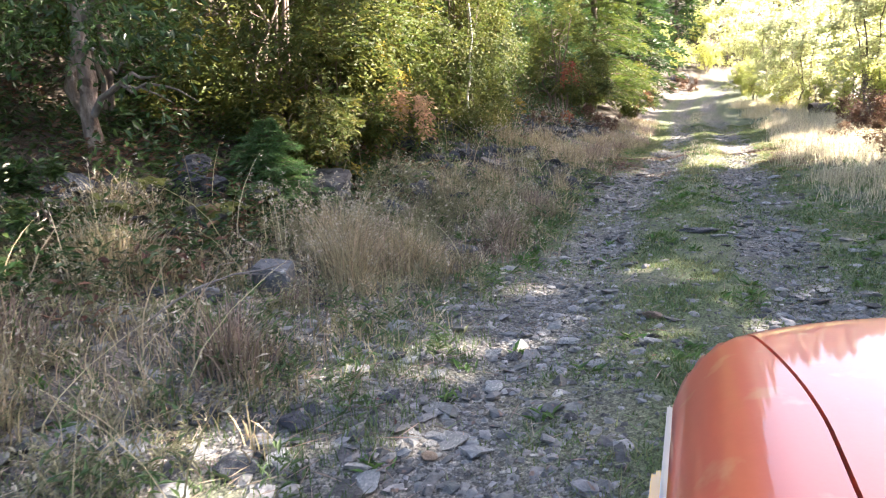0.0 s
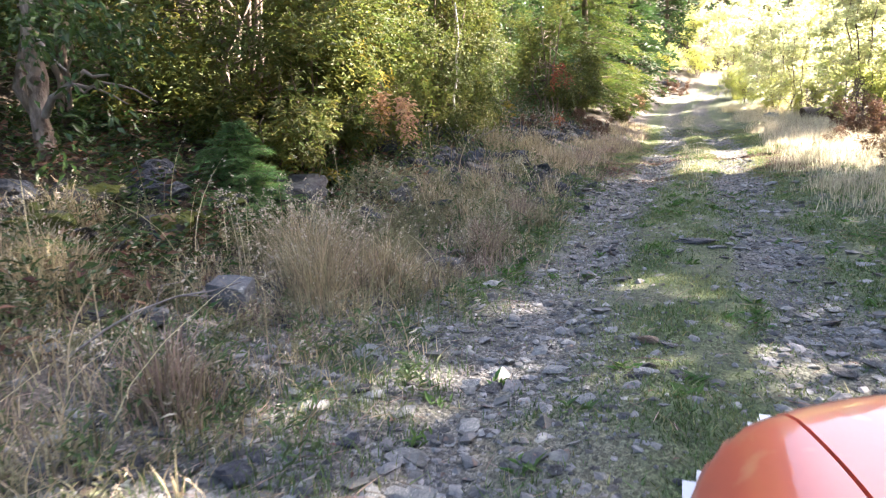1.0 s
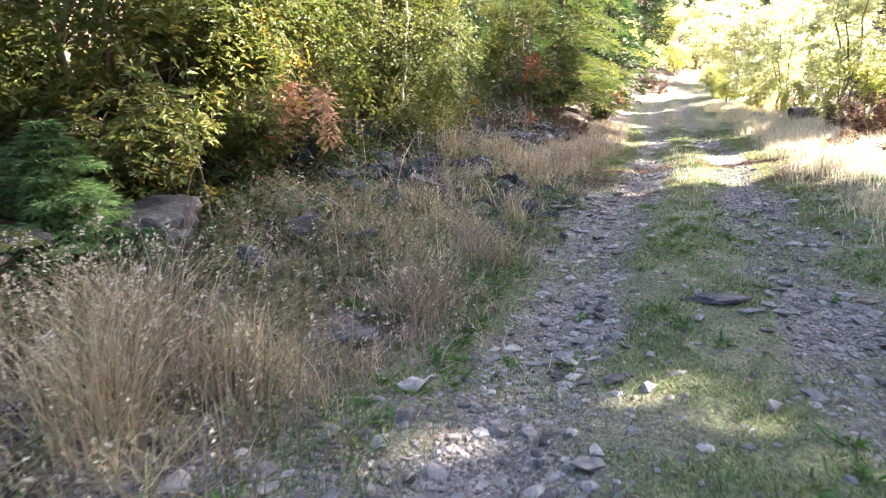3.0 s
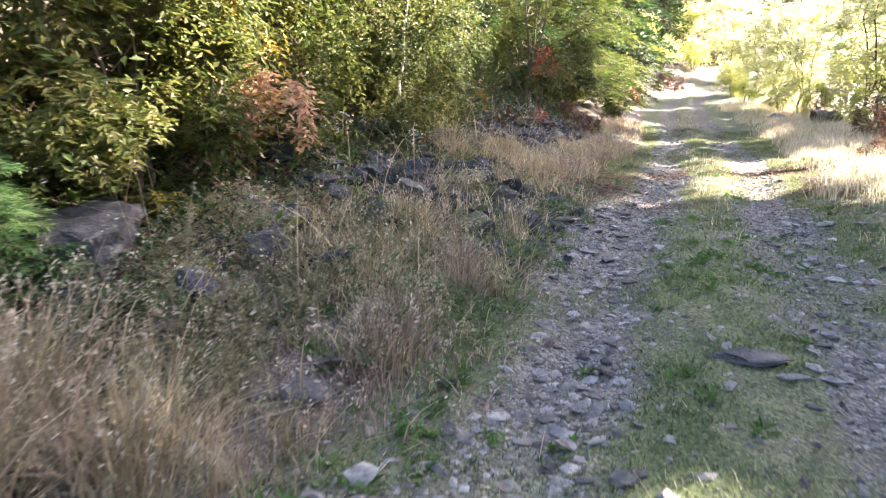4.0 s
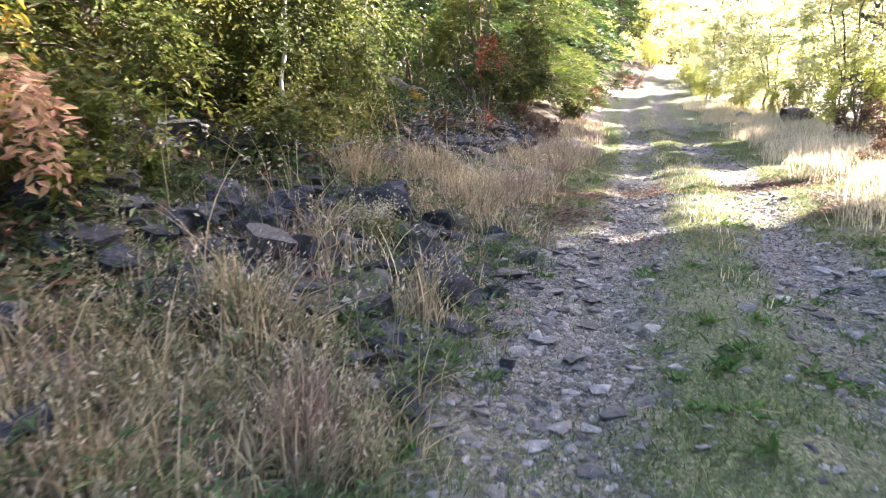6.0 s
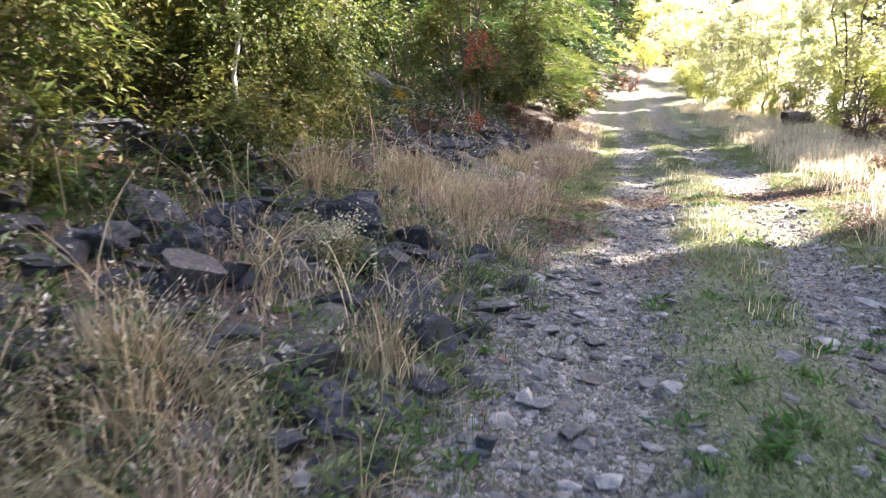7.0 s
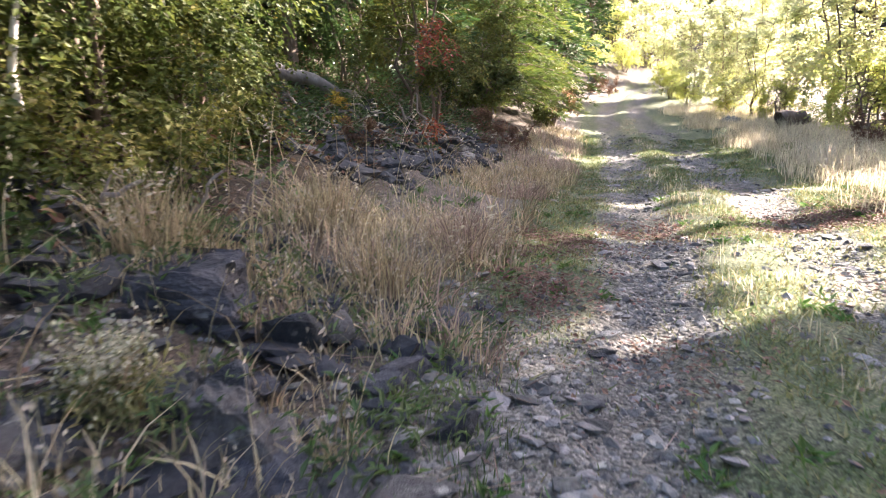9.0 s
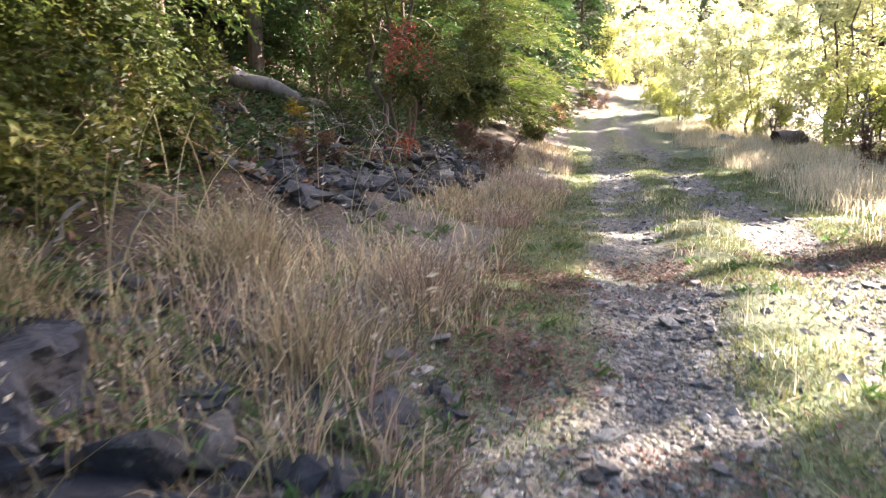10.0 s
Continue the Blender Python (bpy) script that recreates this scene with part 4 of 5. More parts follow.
tx, ty = sample(620, -3.2, -1.15, 7.6, 11.4, lambda x, y: (0.25 + 0.75 * sstep(0.40, 0.55, fbm(x * 1.6, y * 1.6, 101))) * sstep(-1.15, -1.5, x + 0.25 * np.sin(y * 2.3)))
stalk_weeds("grey_green_weeds", tx, ty, rng.uniform(0.14, 0.42, len(tx)), M_STALK, "stalky grey-green weeds going to seed in the verge", 7, 0.045, 0.03)
tx, ty = sample(420, -3.9, -1.6, 3.6, 7.6, lambda x, y: 0.15 + 0.7 * sstep(0.45, 0.6, fbm(x * 1.4, y * 1.4, 103)))
stalk_weeds("half_dry_weeds", tx, ty, rng.uniform(0.10, 0.34, len(tx)), M_STALK, "half-dry stalky weeds among the verge stones", 6, 0.04, 0.02)
tx, ty = sample(150, -3.0, -2.15, 7.3, 8.6, lambda x, y: 0.5 + 0 * x)
stalk_weeds("seed_stalks", tx, ty, rng.uniform(0.55, 0.85, len(tx)), M_DRY, "tall dry stalks with fluffy pale seed heads", 2, 0.022, 1.0)

# low plants covering the bank under the shrubs
tx, ty = sample(4600, -7.5, -2.6, 3.0, 26, lambda x, y: sstep(2.6, 3.2, -x) * (0.35 + 0.65 * vnoise(x * 1.2, y * 1.2, 81)) * (1 - 0.65 * sstep(10.5, 11.5, y) * (1 - sstep(16, 18, y))), 1.0)
for nm, pick, mt, lb in (("undergrowth", np.arange(len(tx)) % 5 > 0, M_DARKGREEN, "dark green low plants under the shrubs"), ("brown_undergrowth", np.arange(len(tx)) % 5 == 0, M_BRACKEN, "withered brown low plants under the shrubs")):
    k = np.repeat(np.where(pick)[0], 26)
    ang = rng.uniform(0, 6.283, len(k))
    px, py = tx[k] + rng.normal(0, 0.14, len(k)), ty[k] + rng.normal(0, 0.14, len(k))
    ax = np.stack([np.cos(ang), np.sin(ang), rng.uniform(-0.2, 0.8, len(k))], -1)
    v, f = leaves(np.stack([px, py, height(px, py) + rng.uniform(0.01, 0.32, len(k)) * rng.uniform(0.2, 1, len(tx))[k]], -1), ax, rng.normal(0, 0.5, (len(k), 3)) + [0, 0, 1.0], rng.uniform(0.05, 0.11, len(k)), rng.uniform(0.025, 0.05, len(k)))
    tagged(fast_mesh(nm, v, f, mt), lb, "undergrowth", kind="stuff")


# ---------------------------------------------------------------- shrubs and trees
def crown_leaves(centres, per, sigma, size, ratio=0.45, droop=0.1, mid=(0, 0, 0)):
    k = np.repeat(np.arange(len(centres)), per)
    p = centres[k] + rng.normal(0, 1, (len(k), 3)) * np.asarray(sigma)
    out = unit(p - np.asarray(mid)) + rng.normal(0, 0.75, p.shape) - [0, 0, droop]
    nrm = rng.normal(0, 0.6, p.shape) + [0, 0, 1.0]
    return leaves(p, out, nrm, rng.uniform(0.6, 1.3, len(p)) * size, rng.uniform(0.8, 1.2, len(p)) * size * ratio)


def twig_leaves(lobes, reach, twigs, size, ratio, mid, droop=0.25, each=11):
    """Leaf sprays: twigs fan out of every lobe, with leaves set alternately along them."""
    n = len(lobes) * twigs
    k = np.repeat(np.arange(len(lobes)), twigs)
    out = unit(lobes - np.asarray(mid))[k]
    d = unit(out * 0.75 + rng.normal(0, 0.62, (n, 3)) + [0, 0, 0.22])
    L = np.reshape(reach, (-1, 1))[k] * rng.uniform(0.55, 1.2, (n, 1))
    start = lobes[k] + rng.normal(0, 0.30, (n, 3)) * np.reshape(reach, (-1, 1))[k]
    side = unit(np.cross(d, [0, 0, 1.0]) + 1e-6)
    j = np.repeat(np.arange(n), each)
    s = np.tile(np.linspace(0.12, 1.0, each), n)[:, None] + rng.normal(0, 0.03, (n * each, 1))
    flip = np.where(np.arange(n * each) % 2, 1.0, -1.0)[:, None]
    p = start[j] + d[j] * L[j] * s - np.array([0, 0, 1.0]) * droop * L[j] * s * s
    axis = d[j] * 0.65 + side[j] * flip * 0.8 + rng.normal(0, 0.3, p.shape) - [0, 0, 0.22]
    nrm = np.array([0, 0, 1.0]) + out[j] * 0.55 + rng.normal(0, 0.33, p.shape)
    scale = rng.uniform(0.6, 1.25, len(p)) * np.repeat(rng.uniform(0.8, 1.2, n), each) * size
    return leaves(p, axis, nrm, scale, scale * ratio * rng.uniform(0.85, 1.2, len(p)))


def shrub(name, x, y, radius, low, top, clusters, per, size, mat, label, category="shrub", bark=M_BARK, stems=5, stem_r=0.035, ratio=0.45,
          extra=None, lean=(0, 0), group="", fill=0.45):
    """A leafy shrub or small tree: forking stems and a ragged crown of separate lobes, each a fan of leafy twigs."""
    e = thing(name, x, y, label, category, group)
    mid = np.array([lean[0], lean[1], (low + top) / 2])
    half = np.array([radius, radius, (top - low) / 2])
    count = max(5, clusters // 7)
    d = unit(rng.normal(size=(count, 3)))
    lump = 0.80 + 0.4 * np.array([noise.noise(Vector(q) * 2.3 + Vector((x, y, 0))) for q in d])
    c = mid + np.sign(d) * np.abs(d) ** 0.72 * half * (rng.uniform(0, 1, (count, 1)) ** fill) * lump[:, None]
    reach = np.clip(radius * 0.27, 0.10, 0.55) * rng.uniform(0.7, 1.35, count)
    pcs = []
    for s in range(stems):
        a = 6.283 * s / stems + rng.uniform(-0.4, 0.4)
        foot = np.array([math.cos(a), math.sin(a), 0]) * min(0.25, 0.08 * radius) * (stems > 1) - [0, 0, 0.1]
        tgt = mid + np.array([math.cos(a) * half[0] * 0.35 * (stems > 1), math.sin(a) * half[1] * 0.35 * (stems > 1), half[2] * 0.55])
        st = bent(foot, tgt, 0.0, 8, 0.05 * radius)
        pcs.append(tube(st, np.linspace(stem_r, stem_r * 0.35, 8), 6))
        for q in c[rng.integers(0, count, 9)]:
            j = st[int(np.argmin(np.linalg.norm(st - q, axis=1) + 3 * (st[:, 2] > q[2])))]
            pcs.append(tube(bent(j, q, 0.05, 5, 0.05), np.linspace(stem_r * 0.4, stem_r * 0.08, 5), 4))
    v, f = join(pcs)
    fast_mesh("framework", v, f, bark, e, smooth=True)
    twigs = max(6, int(1.25 * clusters * per / count / 11))
    v, f = twig_leaves(c, reach, twigs, size, ratio, mid)
    fast_mesh("crown", v, f, mat, e)
    if extra:
        for nm, m2, share, box, lb in extra:
            lo, hi = np.array(box[0]), np.array(box[1])
            cc = lo + (hi - lo) * rng.uniform(0, 1, (share, 3))
            v, f = twig_leaves(cc, np.full(share, 0.15), 8, size, ratio, mid, 1.0, 7)
            tagged(fast_mesh(nm, v, f, m2, e), lb, kind="stuff")
    return e


def conifer(name, x, y, tall, spread, mat, label, whorls=22, per=6, first=0.08, needle=0.10, group="", droop=0.25, density=9, trunk_r=None, bare=0.0, slim=1.0):
    """A conifer: tapered trunk, whorls of drooping branches with flat sprays of needles."""
    e = thing(name, x, y, label, "conifer", group)
    tr = trunk_r or tall * 0.016
    v, f = tube(bent((0, 0, -0.1), (0.02 * tall * rng.normal(0, 0.3), 0, tall), 0, 10, 0.006 * tall), np.linspace(tr, tr * 0.12, 10), 9)
    fast_mesh("trunk", v, f, M_BARK, e, smooth=True)
    wood, pos, axis = [], [], []
    for w in range(whorls):
        s = first + (1 - first) * (w + rng.uniform(0, 0.7)) / whorls
        z = s * tall
        L = spread * (1 - s) ** 0.75 * rng.uniform(0.75, 1.15) + 0.05 * spread
        for b in range(per):
            a = rng.uniform(0, 6.283)
            Lb = L * rng.uniform(0.65, 1.15)
            dirn = np.array([math.cos(a), math.sin(a), 0])
            n = 4
            t = np.linspace(0, 1, n)[:, None]
            pts = np.array([0, 0, z]) + dirn * Lb * t + np.array([0, 0, 1.0]) * (0.18 * Lb * t - (droop + 0.18) * Lb * t * t * 1.1)
            wood.append(tube(pts, np.linspace(tr * 0.22 * (1 - 0.7 * s) + 0.002, 0.002, n), 3))
            k = max(6, int(density * Lb / needle * 0.35 / slim))
            u = rng.uniform(0.12 + bare, 1.0, k)
            sd = np.where(rng.uniform(0, 1, k) < 0.5, -1, 1)
            perp = np.array([-dirn[1], dirn[0], 0])
            at = np.stack([np.interp(u, t[:, 0], pts[:, c]) for c in range(3)], -1)
            off = rng.uniform(0, 1, k) * Lb * 0.38 * (1.1 - u)
            q = at + perp * (sd * off)[:, None] + dirn * (off * 0.5)[:, None] - np.array([0, 0, 1.0]) * (off * 0.25)[:, None] + rng.normal(0, 0.12 * needle, (k, 3))
            pos.append(q)
            axis.append(dirn * 0.9 + perp * sd[:, None] * 0.8 + rng.normal(0, 0.35, (k, 3)) - [0, 0, 0.2])
    v, f = join(wood)
    tagged(fast_mesh("branchwork", v, f, M_BARK, e), kind="stuff")
    pos, axis = np.concatenate(pos), np.concatenate(axis)
    v, f = leaves(pos, axis, rng.normal(0, 0.35, pos.shape) + [0, 0, 1.0], rng.uniform(0.7, 1.6, len(pos)) * needle, rng.uniform(0.3, 0.5, len(pos)) * needle * slim, 0.04)
    fast_mesh("needles", v, f, mat, e)
    return e


rng = np.random.default_rng(57)
# pale-barked tree at the bank
tree = thing("tree", -4.95, 7.67, "small tree with pale peeling trunk and dark glossy leaves", "tree")
pcs = [tube([(0.02, 0, -0.3), (0.0, 0, 0.1), (-0.02, 0, 0.35), (0.05, 0, 0.65), (0.03, 0, 0.95), (0.10, 0, 1.25), (0.14, 0.05, 1.7), (0.20, 0.05, 2.6)], [0.105, 0.088, 0.072, 0.082, 0.068, 0.070, 0.055, 0.045], 10),
       tube(bent((0.06, 0, 1.08), (0.62, -0.05, 1.5), 0.03, 6, 0.02), np.linspace(0.05, 0.03, 6), 8), tube(bent((0.6, -0.05, 1.49), (0.95, 0.1, 2.4), 0.0, 6, 0.03), np.linspace(0.03, 0.015, 6), 6),
       tube(bent((-0.12, 0.12, -0.2), (-0.5, 0.2, 3.0), 0, 9, 0.06), np.linspace(0.06, 0.04, 9), 9), tube(bent((0.14, 0.05, 1.8), (-0.6, 0.5, 3.6), 0.05, 7, 0.05), np.linspace(0.05, 0.02, 7), 7)]
v, f = join(pcs)
fast_mesh("trunk", v, f, M_PALEBARK, tree, smooth=True)
pcs = [tube(bent((0.05, 0, 0.35), (0.95, -0.1, 0.62), 0.12, 7, 0.03), np.linspace(0.035, 0.008, 7), 6), tube(bent((0.5, -0.05, 0.58), (1.1, 0.2, 0.40), 0.06, 6, 0.03), np.linspace(0.018, 0.005, 6), 5),
       tube(bent((0.3, -0.03, 0.5), (1.2, -0.2, 0.38), 0.1, 6, 0.03), np.linspace(0.015, 0.004, 6), 5), tube(bent((0.1, 0, 1.0), (0.75, -0.2, 0.75), -0.15, 7, 0.02), np.linspace(0.016, 0.006, 7), 5)]
v, f = join(pcs)
tagged(fast_mesh("dead_branch", v, f, M_DEAD, tree, smooth=True), "bare grey dead branches")
cc = np.concatenate([rng.normal((1.0, -0.5, 1.05), (0.45, 0.3, 0.28), (45, 3)), rng.normal((0.0, -0.4, 2.9), (0.9, 0.6, 0.8), (90, 3)), rng.normal((-0.6, -0.6, 1.5), (0.4, 0.4, 0.5), (45, 3)), rng.normal((-0.7, -0.9, 0.5), (0.3, 0.3, 0.3), (25, 3))])
v, f = crown_leaves(cc, 30, 0.12, 0.095, 0.36, mid=(0, 0, 1.5))
fast_mesh("crown", v, f, M_DARKGREEN, tree)

# the thicket on the bank
shrub("shrub", -4.55, 9.9, 1.45, -0.95, 4.4, 640, 50, 0.085, M_OLIVE, "large olive-green shrub overhanging the bank", stems=7, ratio=0.36, fill=0.3)
shrub("shrub", -4.6, 11.75, 1.5, -0.95, 4.4, 640, 50, 0.08, M_OLIVE, "olive-green shrub with yellowing leaves and one dead orange spray", stems=6, ratio=0.38, fill=0.3,
      extra=[("orange_spray", M_ORANGE, 13, ((1.0, -1.0, -0.1), (1.65, -0.45, 0.34)), "dead orange-brown leaves"), ("yellow_spray", M_YELLOW, 7, ((0.7, -1.5, -0.6), (1.2, -0.3, 1.4)), "yellow autumn leaves")])
shrub("shrub", -5.6, 8.4, 1.2, 0.5, 4.4, 260, 42, 0.085, M_OLIVE, "brownish olive shrub behind the pale trunk", stems=5)
shrub("shrub", -6.8, 9.6, 1.6, 0.0, 5.0, 260, 42, 0.10, M_OLIVE, "dark olive shrub deep in the thicket", stems=6)
shrub("shrub", -6.9, 12.4, 1.9, -0.2, 5.2, 260, 40, 0.11, M_GREEN, "green shrub deep in the thicket", stems=6)
shrub("shrub", -6.4, 14.6, 1.6, -0.2, 5.0, 240, 40, 0.11, M_GREEN, "green shrub behind the birch bushes", stems=6)
shrub("birch_bush", -3.85, 14.75, 1.40, -0.75, 4.4, 640, 84, 0.048, M_GREEN, "birch bush with dense small green leaves", stems=6, stem_r=0.028, ratio=0.62, fill=0.33)
shrub("birch_bush", -4.0, 16.2, 1.05, -0.65, 3.9, 480, 76, 0.048, M_GREEN, "birch bush with green leaves beside the rubble", stems=5, stem_r=0.025, ratio=0.62, fill=0.33)
shrub("birch_bush", -5.6, 16.8, 1.6, 0.0, 5.4, 260, 46, 0.085, M_YELLOWGREEN, "taller yellow-green birch behind the bushes", stems=4, stem_r=0.035, ratio=0.6)
shrub("shrub", -6.2, 5.6, 1.5, 0.1, 4.0, 200, 40, 0.10, M_DARKGREEN, "dark glossy-leaved shrub on the bank", stems=5, ratio=0.38)
shrub("shrub", -8.2, 7.2, 2.0, 0.1, 5.0, 220, 36, 0.11, M_OLIVE, "olive shrub higher on the slope", stems=5)
shrub("shrub", -3.75, 6.1, 0.45, 0.0, 0.7, 45, 24, 0.06, M_DARKGREEN, "low dark leafy undergrowth at the thicket's foot", stems=3, stem_r=0.01)
shrub("shrub", -3.85, 10.0, 0.75, -0.15, 1.9, 150, 44, 0.075, M_OLIVE, "yellowing olive shrub at the foot of the thicket", stems=5, stem_r=0.02, ratio=0.36, fill=0.35,
      extra=[("yellow_spray", M_YELLOW, 1, ((0.2, -0.6, 0.1), (0.7, 0.2, 0.9)), "yellow autumn leaves")])
shrub("shrub", -3.4, 11.95, 0.5, -0.05, 0.75, 60, 34, 0.05, M_YELLOWGREEN, "low bright green fronds among the rocks", stems=3, stem_r=0.01)
shrub("shrub", -4.1, 9.3, 0.6, 0.0, 0.9, 50, 26, 0.06, M_GREEN, "low green undergrowth below the large shrub", stems=3, stem_r=0.01)
shrub("shrub", -3.3, 11.4, 0.45, 0.0, 0.6, 40, 26, 0.055, M_YELLOWGREEN, "low yellow-green undergrowth at the rubble's edge", stems=3, stem_r=0.01)
shrub("red_shrub", -3.2, 20.8, 1.35, 0.35, 3.4, 300, 44, 0.07, M_OLIVE, "shrub turning red, above the rubble heap", stems=4,
      extra=[("red_spray", M_RED, 5, ((0.45, -2.0, 1.2), (1.0, -1.5, 1.65)), "scarlet autumn leaves"), ("red_spray", M_RED, 2, ((0.5, -1.9, 0.2), (0.8, -1.6, 0.4)), "scarlet autumn leaves")])
shrub("shrub", -4.9, 22.4, 1.5, 0.2, 3.4, 240, 40, 0.08, M_DARKGREEN, "dark green shrub behind the rubble heap", stems=5)
shrub("shrub", -3.0, 25.4, 1.0, -0.1, 2.4, 150, 44, 0.10, M_OLIVE, "olive shrub by the track", stems=4)
shrub("shrub", -3.9, 27.2, 1.3, 0.2, 2.2, 170, 40, 0.09, M_DARKGREEN, "dark shrub under the firs", stems=4)
shrub("shrub", -2.2, 32.5, 0.95, 0.0, 1.7, 110, 40, 0.11, M_OLIVE, "low shrub with orange-tinged leaves at the track's edge", stems=4,
      extra=[("orange_spray", M_ORANGE, 6, ((0.2, -1.0, 0.6), (1.0, -0.3, 1.3)), "orange autumn leaves")])
shrub("shrub", -2.6, 37.0, 1.3, 0.1, 2.2, 120, 40, 0.13, M_YELLOWGREEN, "low yellow-green shrub at the track's edge", stems=4)

shrub("shoot", -3.73, 18.65, 0.20, 0.0, 0.40, 22, 16, 0.06, M_YELLOW, "small shoot with bright yellow leaves among dead branches", stems=2, stem_r=0.008)
for x, y, h, r in ((-3.42, 13.95, 2.2, 0.026),):
    e = thing("birch_sapling", x, y, "slender birch sapling with a white stem and few leaves", "tree")
    st = bent((0, 0, -0.2), (rng.normal(0.1, 0.1), rng.normal(0, 0.1), h), 0, 9, 0.035)
    fast_mesh("trunk", *tube(st, np.linspace(r, r * 0.4, 9), 8), M_BIRCH, e, smooth=True)
    v, f = crown_leaves(st[3:][rng.integers(0, 6, 26)] + rng.normal(0, 0.28, (26, 3)), 34, 0.12, 0.055, 0.62, mid=(0, 0, h / 2))
    fast_mesh("crown", v, f, M_GREEN, e)

# young fir in front of the thicket
conifer("fir_sapling", -3.83, 8.75, 0.98, 0.62, M_SAPLING, "young bright green fir sapling on the bank", 26, 11, 0.0, 0.055, droop=0.0, density=24, trunk_r=0.018, slim=0.42).location.z -= 0.12

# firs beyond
conifer("fir", -3.7, 31.0, 11.0, 2.9, M_NEEDLE_SUNLIT, "fir with sunlit drooping branches beside the track", 34, 9, 0.03, 0.17, group="firs along the track", density=26, slim=0.5)
conifer("fir", -5.4, 27.5, 12.0, 2.8, M_NEEDLE, "dark fir behind the shrubs", 34, 8, 0.05, 0.24, group="firs along the track", density=20, slim=0.5)
big = conifer("fir", -6.8, 42.0, 16.0, 3.6, M_NEEDLE, "tall dark fir in the wood", 32, 6, 0.06, 0.50, group="firs along the track", density=18)
conifer("fir", -3.3, 50.0, 12.0, 2.9, M_NEEDLE, "slender fir at the track's bend", 32, 7, 0.04, 0.36, group="firs along the track", density=22)
for k, (x, y, s) in enumerate([(-6.6, 19.4, 0.55), (-7.6, 22.4, 0.6), (-6.4, 24.2, 0.55), (-9.4, 18.2, 0.7), (-8.5, 20.5, 0.8), (-9.5, 15.0, 0.8), (-8.0, 25, 0.9), (-10.5, 30, 1.0), (-7.5, 35, 0.9), (-12, 11, 0.8), (-5.5, 48, 0.8), (-10, 50, 1.0), (-4.0, 62, 0.9), (-9, 62, 1.1), (-14, 40, 1.2), (-11.5, 6.0, 0.8), (-13, 24, 1.0), (-16, 17, 1.0), (0.5, 86, 1.0), (5.0, 98, 0.9), (10.5, 104, 0.8), (17.0, 96, 1.0), (23, 104, 0.9), (14, 112, 1.0), (-1.5, 70, 0.8), (-7, 76, 1.0), (-3, 100, 1.2)]):
    ob = copy_thing(big, pose(x, y, float(height(x, y)), 0, 0, 40 * k))
    ob.scale = (s, s, s)
    tagged(ob, "tall dark fir in the wood", "conifer", "firs along the track")

# trunks that show dark between the leaves
for k, (x, y) in enumerate([(-5.9, 22.0), (-6.6, 20.6), (-7.3, 17.8), (-6.0, 24.6)]):
    e = thing("dead_tree", x, y, "bare grey trunk standing in the shade of the wood", "tree", "bare trunks")
    v, f = tube(bent((0, 0, -0.2), (rng.normal(0, 0.3), rng.normal(0, 0.3), 7.5), 0, 8, 0.05), np.linspace(0.13, 0.07, 8), 8)
    fast_mesh("trunk", v, f, M_BARK, e, smooth=True)

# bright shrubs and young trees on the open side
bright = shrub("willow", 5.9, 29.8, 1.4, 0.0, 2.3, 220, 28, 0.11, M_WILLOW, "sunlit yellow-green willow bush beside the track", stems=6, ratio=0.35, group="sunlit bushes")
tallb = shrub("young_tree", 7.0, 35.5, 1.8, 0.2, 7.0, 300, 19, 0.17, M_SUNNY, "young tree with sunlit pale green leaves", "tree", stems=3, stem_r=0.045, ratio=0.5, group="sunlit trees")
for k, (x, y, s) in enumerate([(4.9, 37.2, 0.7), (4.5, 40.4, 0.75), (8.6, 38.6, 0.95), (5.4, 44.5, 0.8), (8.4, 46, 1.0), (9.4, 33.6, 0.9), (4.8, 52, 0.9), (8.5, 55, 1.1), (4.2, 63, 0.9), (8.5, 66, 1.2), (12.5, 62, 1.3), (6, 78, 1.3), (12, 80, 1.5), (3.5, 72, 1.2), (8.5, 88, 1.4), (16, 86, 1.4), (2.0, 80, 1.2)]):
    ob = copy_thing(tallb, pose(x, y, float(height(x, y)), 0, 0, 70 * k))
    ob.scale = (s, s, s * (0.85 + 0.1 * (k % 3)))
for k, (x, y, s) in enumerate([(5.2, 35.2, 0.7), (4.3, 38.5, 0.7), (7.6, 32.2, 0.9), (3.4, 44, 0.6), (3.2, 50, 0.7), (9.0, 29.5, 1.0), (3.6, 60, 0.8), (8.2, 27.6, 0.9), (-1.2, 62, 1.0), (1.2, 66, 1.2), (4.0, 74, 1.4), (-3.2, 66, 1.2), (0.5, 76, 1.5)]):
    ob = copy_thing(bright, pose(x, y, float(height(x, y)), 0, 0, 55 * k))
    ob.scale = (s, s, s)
bracken = shrub("bramble", 4.0, 21.4, 0.75, 0.0, 0.95, 80, 34, 0.07, M_BRACKEN, "low reddish-brown bramble thicket at the verge", stems=5, stem_r=0.012, group="brambles")
for k, (x, y, s) in enumerate([(4.8, 22.6, 1.1), (3.3, 19.8, 0.45), (3.5, 16.6, 0.6), (4.3, 18.4, 0.8), (3.0, 14.4, 0.35), (4.2, 15.2, 0.7), (-2.3, 22.4, 0.45), (-2.1, 24.3, 0.5), (-2.7, 23.6, 0.6), (-3.0, 17.6, 0.35), (-0.9, 53.5, 1.3), (0.0, 55.5, 1.0), (5.6, 20.4, 1.2), (4.6, 25.5, 0.8)]):
    ob = copy_thing(bracken, pose(x, y, float(height(x, y)), 0, 0, 80 * k))
    ob.scale = (s, s, s)

